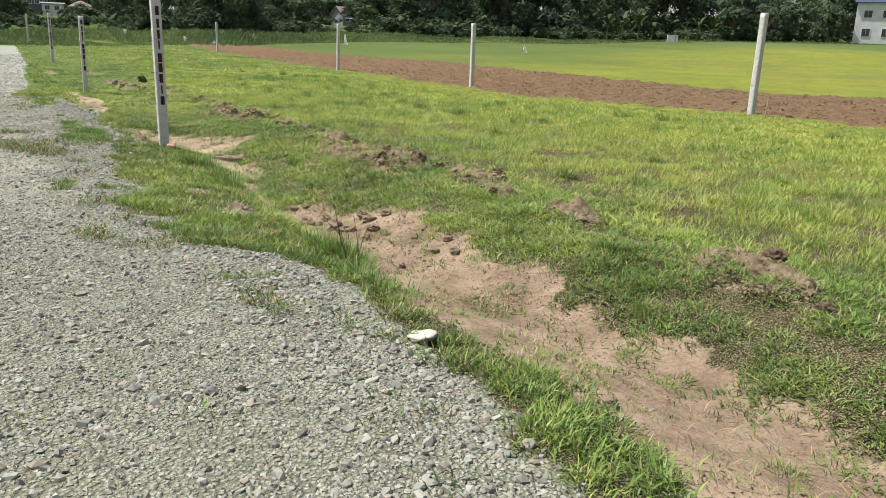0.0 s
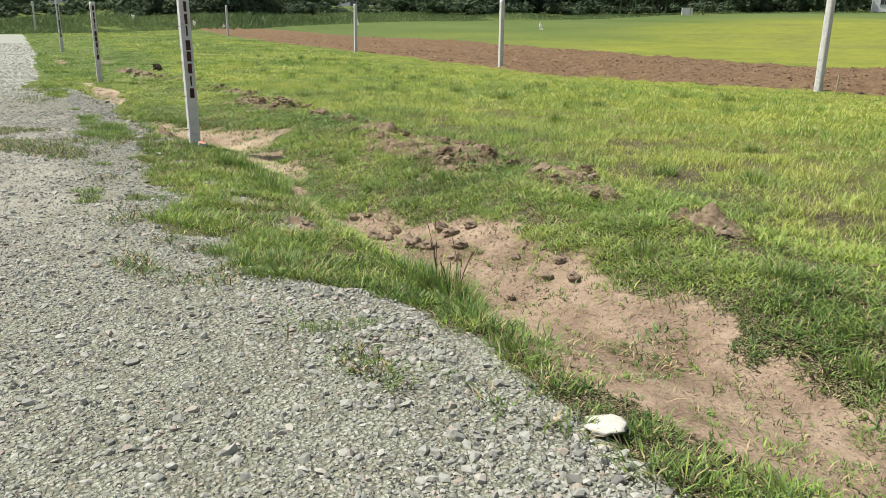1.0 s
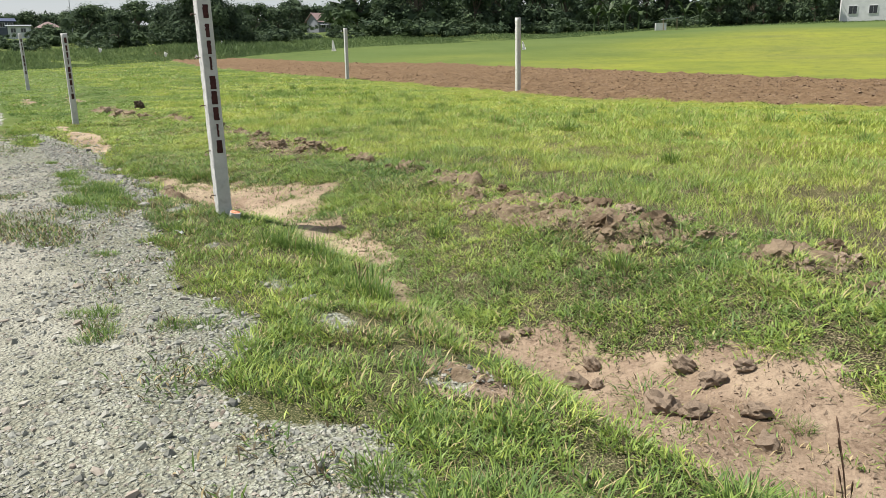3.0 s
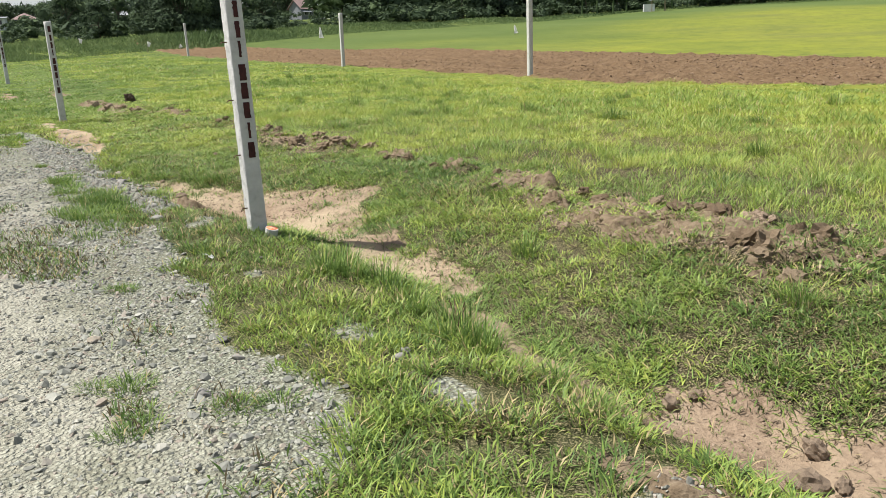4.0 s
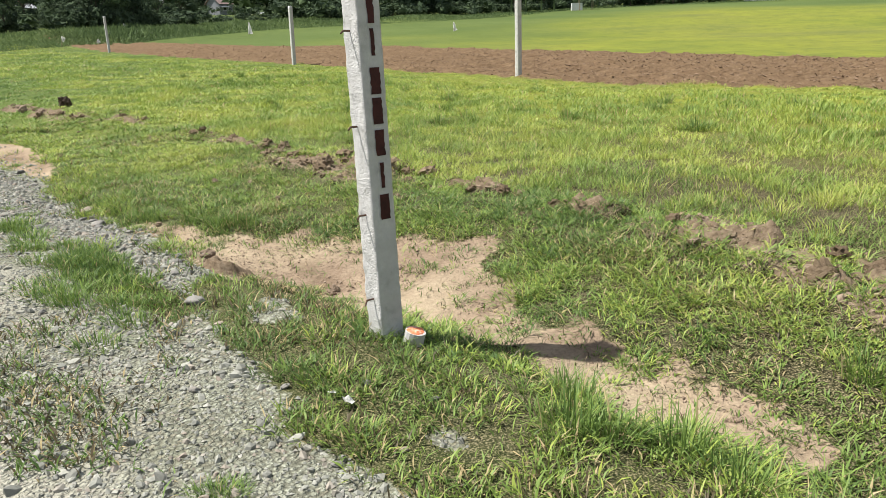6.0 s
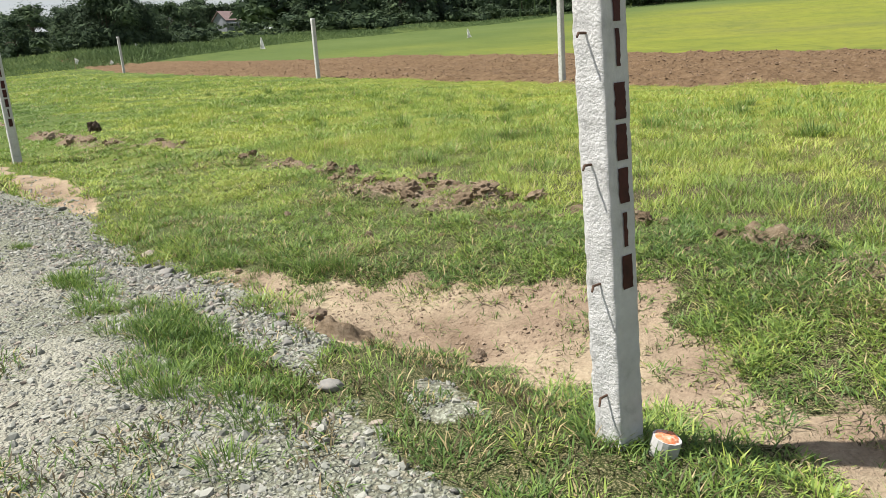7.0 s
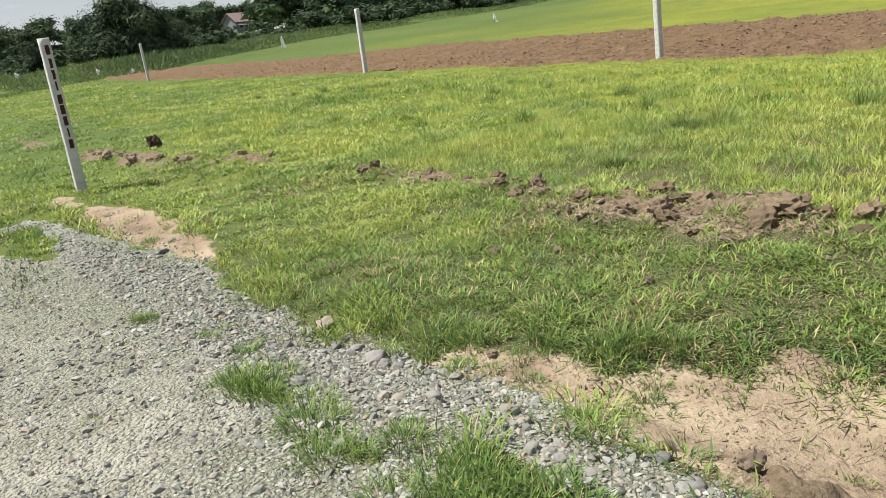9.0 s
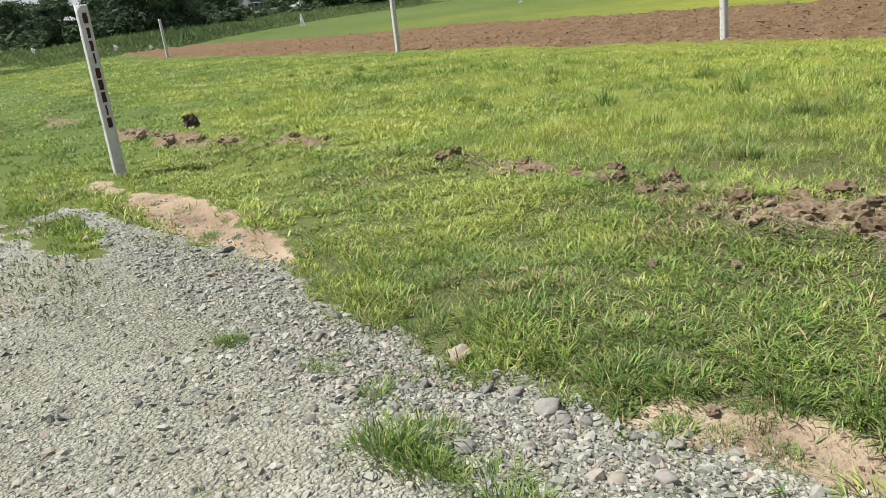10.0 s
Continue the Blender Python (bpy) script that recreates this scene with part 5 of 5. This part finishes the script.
def woods():
    rng = np.random.default_rng(12)
    # the large round tree that stands forward of the rest, with a lower one beside it
    for az, d, tall in ((-15.9, 85, 4.7), (-14.9, 88, 4.4), (-17.0, 86, 3.9), (-13.7, 88, 3.4)):
        plant(5, *polar(az, d), tall, rng, "large round dark-green tree at the field's far edge")
    # dark trees at the woods' edge whose tops stand against the sky
    for az, d, tall in ((-13.2, 115, 4.4), (-12.0, 112, 4.1), (-10.6, 115, 4.2), (-3.4, 114, 4.6), (-2.6, 118, 6.0), (-22.4, 112, 4.1), (-21.5, 108, 4.4), (-20.7, 112, 3.8), (-19.3, 124, 4.9), (-17.7, 122, 4.8), (-20.2, 126, 3.8), (-29.4, 112, 3.8), (-30.6, 108, 3.4), (-31.8, 110, 3.8), (-28.4, 112, 3.0),
                        (-8.4, 226, 7.0), (-7.4, 230, 6.6), (-6.7, 228, 7.6), (-5.9, 229, 7.2), (-5.2, 227, 8.0), (-9.2, 228, 8.5), (20.0, 163, 5.6), (21.0, 165, 5.4), (22.0, 163, 5.6), (22.9, 166, 6.5), (19.2, 160, 6.0), (25.0, 164, 6.5)):
        plant(int(rng.integers(5)), *polar(az, d), tall, rng)
    for i in range(46):
        plant(6, *polar(-34 + .64 * i, rng.uniform(214, 242)), rng.uniform(5.2, 6.8) + (1.0 if i > 40 else 0), rng)
    for i in range(22):
        plant(6, *polar(-5 + 1.9 * i, np.interp(-5 + 1.9 * i, EDGE_A, EDGE_D) + rng.uniform(48, 60)), rng.uniform(9, 11.5), rng)
    for az, d, k in ((-24.9, 192, 1.7), (-24.1, 194, 1.8), (-25.4, 182, 1.2), (-27.6, 184, 1.3), (-26.9, 180, .9), (-23.4, 190, 2.0), (-28.6, 186, 2.0), (-18.0, 170, 1.3), (-19.2, 168, 1.6), (-20.8, 186, 1.8), (-8.6, 205, 1.3), (-6.2, 204, 1.2), (-5.3, 204, 2.0), (-9.5, 204, 1.6)):
        x, y = polar(az, d)
        ob = new("bush", BUSHES[int(rng.integers(4))])
        ob.matrix_basis = pose(x, y, float(lie(x, y)) - .1, 0, 0, rng.uniform(0, 360)) @ Matrix.Diagonal((k * 1.2, k * 1.2, k, 1))
        tagged(ob, "dark leafy bush beside the far houses", "bush", "bushes by the houses")
    a = -37.0
    while a < 36:
        edge = float(np.interp(a, EDGE_A, EDGE_D))
        for row in range(2):
            az = a + rng.normal(0, .4) + row * 1.1
            open_view = -28.4 < az < -23.2 or -20.6 < az < -18.0
            d = edge + (150 if open_view else 22) + 14 * row + rng.uniform(-4, 4)
            if -9.8 < az < -3.0 and d < 150:
                continue
            if d > 200:
                tall = rng.uniform(4.6, 6.0)
            elif az < -7:
                tall = rng.uniform(2.8, 3.9) + .4 * row
            elif az < 14:
                tall = rng.uniform(7.0, 9.6) + 1.6 * row
            else:
                tall = rng.uniform(8, 10.5) + row
            plant(int(rng.integers(5)), *polar(az, d), tall, rng)
        a += 2.3
    for i in range(160):
        az = -35 + 68 * ((i % 80) + rng.random()) / 80
        open_view = -28.6 < az < -23.2 or -20.6 < az < -18.0
        before_house = -9.8 < az < -4.4
        d = float(np.interp(az, EDGE_A, EDGE_D)) + (rng.uniform(26, 44) if open_view else rng.uniform(11, 19) + (12 if i > 79 else 0))
        x, y = polar(az, d)
        ob = new("bush", BUSHES[int(rng.integers(4))])
        k = rng.uniform(.7, 1.4) * (.9 if az < -4 else 1.25) * (.8 if open_view else 1) * (.6 if before_house else 1)
        ob.matrix_basis = pose(x, y, float(lie(x, y)) - .1, 0, 0, rng.uniform(0, 360)) @ Matrix.Diagonal((k * 1.4, k * 1.4, k, 1))
        tagged(ob, "dark leafy bush at the edge of the woods", "bush", "bushes along the woods")


woods()


def bank_grass():
    """Tall rank grass along the field's far edge."""
    rng = np.random.default_rng(15)
    n = 66000
    az = np.where(rng.random(n) < .75, rng.uniform(-40, 10, n), rng.uniform(10, 46, n))
    off = rng.random(n) ** 1.1 * 15 - 2.5
    d = np.interp(az, EDGE_A, EDGE_D) + off + 1.5 * fbm(az, az * 0, 3.0, 3, 77)
    x, y = d * np.sin(np.radians(az)), d * np.cos(np.radians(az))
    left = smooth(8, -12, az)
    ln = (.24 + .20 * left) * (.3 + .7 * smooth(-2.5, 3, off)) * rng.uniform(.6, 1.3, n) * (1 + .8 * fbm(x, y, 4, 3, 78))
    tint = np.clip(.45 + .25 * fbm(x, y, 9, 3, 79) + rng.normal(0, .12, n), 0, .82)
    ob = blades("tall_grass", x, y, ln, rng.uniform(.06, .15, n), np.clip(rng.normal(.4, .15, n), .1, .9), tint, M_TALL, rng, lie(x, y))
    tagged(ob, "tall rank green grass along the far field edge", "tall grass", kind="stuff")


bank_grass()


def plough_clods():
    """Crumbs of turned earth over the ploughed strip."""
    rng = np.random.default_rng(16)
    near, far = scatter(rng, -6, 24, 12.1, 25, 32), scatter(rng, 24, 48, 12.1, 25, 12)
    u, v, x, y = (np.concatenate(k) for k in zip(near, far))
    g, s, p = masks(x, y)
    keep = p > .5
    u, v = u[keep], v[keep]
    r = .013 + .030 * rng.random(len(u)) ** 2.8
    me = chips("ploughed_clods", u, v, r, rng, OCTA, .6, M_PLOUGH, r * 0, .3)
    tagged(new("ploughed_clods", me), "crumbled reddish-brown clods on the ploughed strip", "earth clods", kind="stuff")


plough_clods()


def banana(az, d, tall, seed):
    rng = np.random.default_rng(seed)
    x, y = polar(az, d)
    ob = thing("banana_plant", pose(x, y, float(lie(x, y)), 0, 0, rng.uniform(0, 360)), "banana plant with broad arching leaves by the woods", "banana plant", "banana plants")
    bm = bmesh.new()
    rod(bm, (0, 0, -.2), (0, 0, tall * .5), .16, .10, 8)
    part("stem", bm, M_BANANA, ob)
    for i in range(8):
        bm = bmesh.new()
        a, up = i * 2.4, rng.uniform(.4, 1.0)
        prev = None
        for j in range(8):
            k = j / 7
            rr, zz = tall * .48 * k, tall * .5 + tall * (up * k - .55 * k * k)
            w = .32 * math.sin(math.pi * min(1, k * .9 + .08))
            c = Vector((math.cos(a) * rr, math.sin(a) * rr, zz))
            sd = Vector((-math.sin(a), math.cos(a), 0)) * w
            row = [bm.verts.new(c - sd + Vector((0, 0, -.1 * w))), bm.verts.new(c), bm.verts.new(c + sd + Vector((0, 0, -.1 * w)))]
            if prev:
                bm.faces.new((prev[0], prev[1], row[1], row[0]))
                bm.faces.new((prev[1], prev[2], row[2], row[1]))
            prev = row
        bmesh.ops.solidify(bm, geom=bm.faces[:], thickness=.015)
        part("leaf", bm, M_BANANA, ob)


for i, (az, d, tall) in enumerate(((11.0, 134, 5.0), (12.0, 136, 5.4), (13.1, 140, 5.2), (14.0, 143, 4.6), (17.0, 152, 5.2), (18.0, 154, 4.6))):
    banana(az, d, tall, 300 + i)


# ---------------------------------------------------------------- buildings beyond the field
def house(name, az, d, turn, wide, deep, wall_h, roof_h, wall_mat, roof_mat, label, windows, door=True, eave=.45, hip=False):
    x, y = polar(az, d)
    base = min(float(lie(x + i, y + j)) for i in (-wide / 2, wide / 2) for j in (-deep / 2, deep / 2))
    ob = thing(name, pose(x, y, base - .1, 0, 0, -az + turn), label, "house")
    bm = bmesh.new()
    box(bm, (wide, deep, wall_h), (0, 0, wall_h / 2))
    for sx in (-1, 1):
        vs = [bm.verts.new(p) for p in ((sx * wide / 2, -deep / 2, wall_h), (sx * wide / 2, deep / 2, wall_h), (sx * wide / 2, 0, wall_h + roof_h * .97))] if not hip else None
        if vs:
            bm.faces.new(vs)
    part("wall", bm, wall_mat, ob)
    bm = bmesh.new()
    w, e, r0 = wide / 2 + eave, deep / 2 + eave, -eave * roof_h / (deep / 2)
    ridge = w - (deep / 2 if hip else 0)
    for sgn in (-1, 1):
        pts = ((-w, sgn * e, wall_h + r0), (w, sgn * e, wall_h + r0), (ridge, 0, wall_h + roof_h), (-ridge, 0, wall_h + roof_h))
        bm.faces.new([bm.verts.new(p) for p in (pts if sgn < 0 else pts[::-1])])
        if hip:
            pts = ((sgn * w, -e, wall_h + r0), (sgn * w, e, wall_h + r0), (sgn * ridge, 0, wall_h + roof_h))
            bm.faces.new([bm.verts.new(p) for p in pts])
    bmesh.ops.remove_doubles(bm, verts=bm.verts[:], dist=.01)
    bmesh.ops.solidify(bm, geom=bm.faces[:], thickness=-.12)
    part("roof", bm, roof_mat, ob)
    for wx, wz, ww, wh in windows:
        bm = bmesh.new()
        box(bm, (ww + .16, .10, wh + .16), (wx, -deep / 2 - .02, wz))
        win = part("window", bm, M_WALL_WHITE, ob)
        bm = bmesh.new()
        for k in (-1, 1):
            box(bm, (ww / 2 - .04, .06, wh), (wx + k * ww / 4, -deep / 2 - .05, wz))
        part("pane", bm, M_GLASS, win)
    if door:
        bm = bmesh.new()
        box(bm, (.95, .1, 2.05), (wide * .3, -deep / 2 - .02, 1.05))
        part("door", bm, M_BARK, ob)
    return ob


h = house("house", -7.35, 215, 38, 5.4, 4.8, 3.0, 1.9, M_WALL_GREY, M_ROOF_RED, "small grey house with a faded red gable roof", ((-1.2, 1.8, 1.0, 1.0), (.4, 1.8, 1.0, 1.0)))
bm = bmesh.new()
box(bm, (2.6, 1.6, .12), (-1.5, -2.9, 2.1), pose(0, 0, 0, 12, 0, 0))
part("porch_roof", bm, M_ROOF_GREY, h, "pale sheet-metal porch roof")
house("house", -27.0, 200, 4, 4.4, 5, 3.6, .6, M_WALL_BLUE, M_ROOF_BLUE, "two-storey grey-blue house behind the trees", ((-1.5, 2.8, .9, .8), (0, 2.8, .9, .8), (1.5, 2.8, .9, .8)))
house("house", -26.05, 190, -6, 3.8, 4.5, 2.7, .25, M_WALL_WHITE, M_ROOF_GREY, "low white house with a flat metal roof", ((-.9, 1.9, .9, .8), (.9, 1.9, .9, .8)), False)
house("house", -24.5, 205, 12, 4.2, 4.4, 2.6, 1.1, M_WALL_BLUE, M_ROOF_RED, "house with a dull red hipped roof behind trees", ((-1.1, 1.7, 1.1, .9),), hip=True)
house("house", -18.45, 180, -15, 2.6, 3.4, 2.5, .7, M_WALL_GREY, M_ROOF_GREY, "house with a pale sheet-metal roof among trees", ((.6, 1.5, .9, .8),))
house("house", -20.1, 200, 20, 3.0, 3.2, 3.0, .7, M_WALL_WHITE, M_ROOF_GREY, "small pale house with a sheet-metal roof among trees", ((-.6, 2.0, .8, .8),), False)
house("house", 28.3, 168, 2, 11, 8, 7.4, 1.2, M_WALL_WHITE, M_ROOF_BLUE, "large white two-storey house beside the woods", ((-3.6, 5.4, 1.3, 1.2), (-.6, 5.4, 1.3, 1.2), (2.6, 5.4, 1.3, 1.2), (-3.6, 2.2, 1.3, 1.3), (-.4, 2.2, 1.3, 1.3)))
house("house", 21.7, 186, -8, 7.0, 4.2, 6.5, .6, M_WALL_WOOD, M_ROOF_GREY, "weathered brown wooden house with a pale metal roof", ((-1.2, 4.8, .9, .8), (1.2, 4.8, .9, .8), (-1.5, 1.8, .9, .8)), eave=.3)


def field_hut():
    x, y = polar(15.6, 139)
    ob = thing("field_hut", pose(x, y, float(lie(x, y)), 0, 0, -12), "small white field hut with a flat overhanging roof", "hut")
    bm = bmesh.new()
    box(bm, (1.7, 1.4, 1.15), (-.5, 0, .55))
    part("wall", bm, M_WALL_WHITE, ob)
    bm = bmesh.new()
    box(bm, (2.6, 1.9, .10), (.95, 0, 1.78), pose(0, 0, 0, 0, -4, 0))
    part("roof", bm, M_ROOF_GREY, ob)
    for px, py in ((-.1, -.8), (-.1, .8), (2.0, -.8), (2.0, .8)):
        bm = bmesh.new()
        rod(bm, (px, py, -.1), (px, py, 1.84), .05, .05, 8)
        part("post", bm, M_STICK, ob)


field_hut()


def street_lamp():
    x, y = polar(-23.1, 190)
    ob = thing("street_lamp", pose(x, y, float(lie(x, y)), 0, 0, 20), "tall thin street lamp beyond the trees", "street lamp")
    bm = bmesh.new()
    rod(bm, (0, 0, -.2), (0, 0, 9.6), .09, .06, 8)
    part("pole", bm, M_ROOF_GREY, ob)
    bm = bmesh.new()
    rod(bm, (0, 0, 9.5), (-.9, 0, 9.9), .04, .03, 6)
    part("arm", bm, M_ROOF_GREY, ob)
    bm = bmesh.new()
    box(bm, (.5, .2, .1), (-1.0, 0, 9.88))
    part("lamp_head", bm, M_ROOF_GREY, ob)


street_lamp()


# ---------------------------------------------------------------- tall seed stalks
def tube(pts, radii, sides=6):
    """One closed skin round a line of points."""
    bm = bmesh.new()
    rings = [[bm.verts.new(p + Vector((math.cos(2 * math.pi * k / sides), math.sin(2 * math.pi * k / sides), 0)) * r) for k in range(sides)] for p, r in zip(pts, radii)]
    for lo, hi in zip(rings, rings[1:]):
        for k in range(sides):
            bm.faces.new((lo[k], lo[(k + 1) % sides], hi[(k + 1) % sides], hi[k]))
    bm.faces.new(rings[0][::-1])
    bm.faces.new(rings[-1])
    return bm


def weed_stalk(u, v, tall, seed):
    rng = np.random.default_rng(seed)
    ob = thing("weed_stalk", upright(u, v, 0, 0, .01), "thin dry reddish-brown seed stalk rising from the grass", "weed", "dry weed stalks")
    for _ in range(4):
        a, lean, hgt = rng.uniform(0, 6.28), rng.uniform(.05, .3), tall * rng.uniform(.6, 1)
        line = [Vector((math.cos(a) * lean * hgt * k * k, math.sin(a) * lean * hgt * k * k, hgt * k)) for k in (0, .2, .4, .6, .8, 1)]
        stem = part("stem", tube(line, (.0026, .0024, .0022, .002, .0018, .0016)), M_RUST, ob)
        d = (line[5] - line[4]).normalized()
        spike = [line[5] + d * (.009 * k - .012) for k in range(7)]
        part("seed_head", tube(spike, (.0016, .0028, .0036, .0032, .0034, .0022, .0008)), M_RUST, stem)


for i, (u, v, tall) in enumerate(((-6.05, .2, .40), (-6.2, .28, .34), (-6.35, .12, .28), (-2.5, .2, .24))):
    weed_stalk(u, v, tall, 400 + i)


def stake(u, v, tall, lean_u, lean_v, seed):
    ob = thing("stake", upright(u, v, lean_u, lean_v, .05), "thin pale weathered bamboo stake stuck in the ground", "stake", "thin stakes")
    bm = bmesh.new()
    rod(bm, (0, 0, -.1), (.01, 0, tall * .55), .016, .014, 8)
    rod(bm, (.01, 0, tall * .55), (.0, .012, tall), .014, .011, 8)
    for k in (.22, .48, .75):
        rod(bm, (.006, 0, tall * k - .012), (.006, .003, tall * k + .012), .019, .019, 8)
    part("pole", bm, M_STICK, ob)


stake(-.42, 11.95, .45, 4, 14, 1)
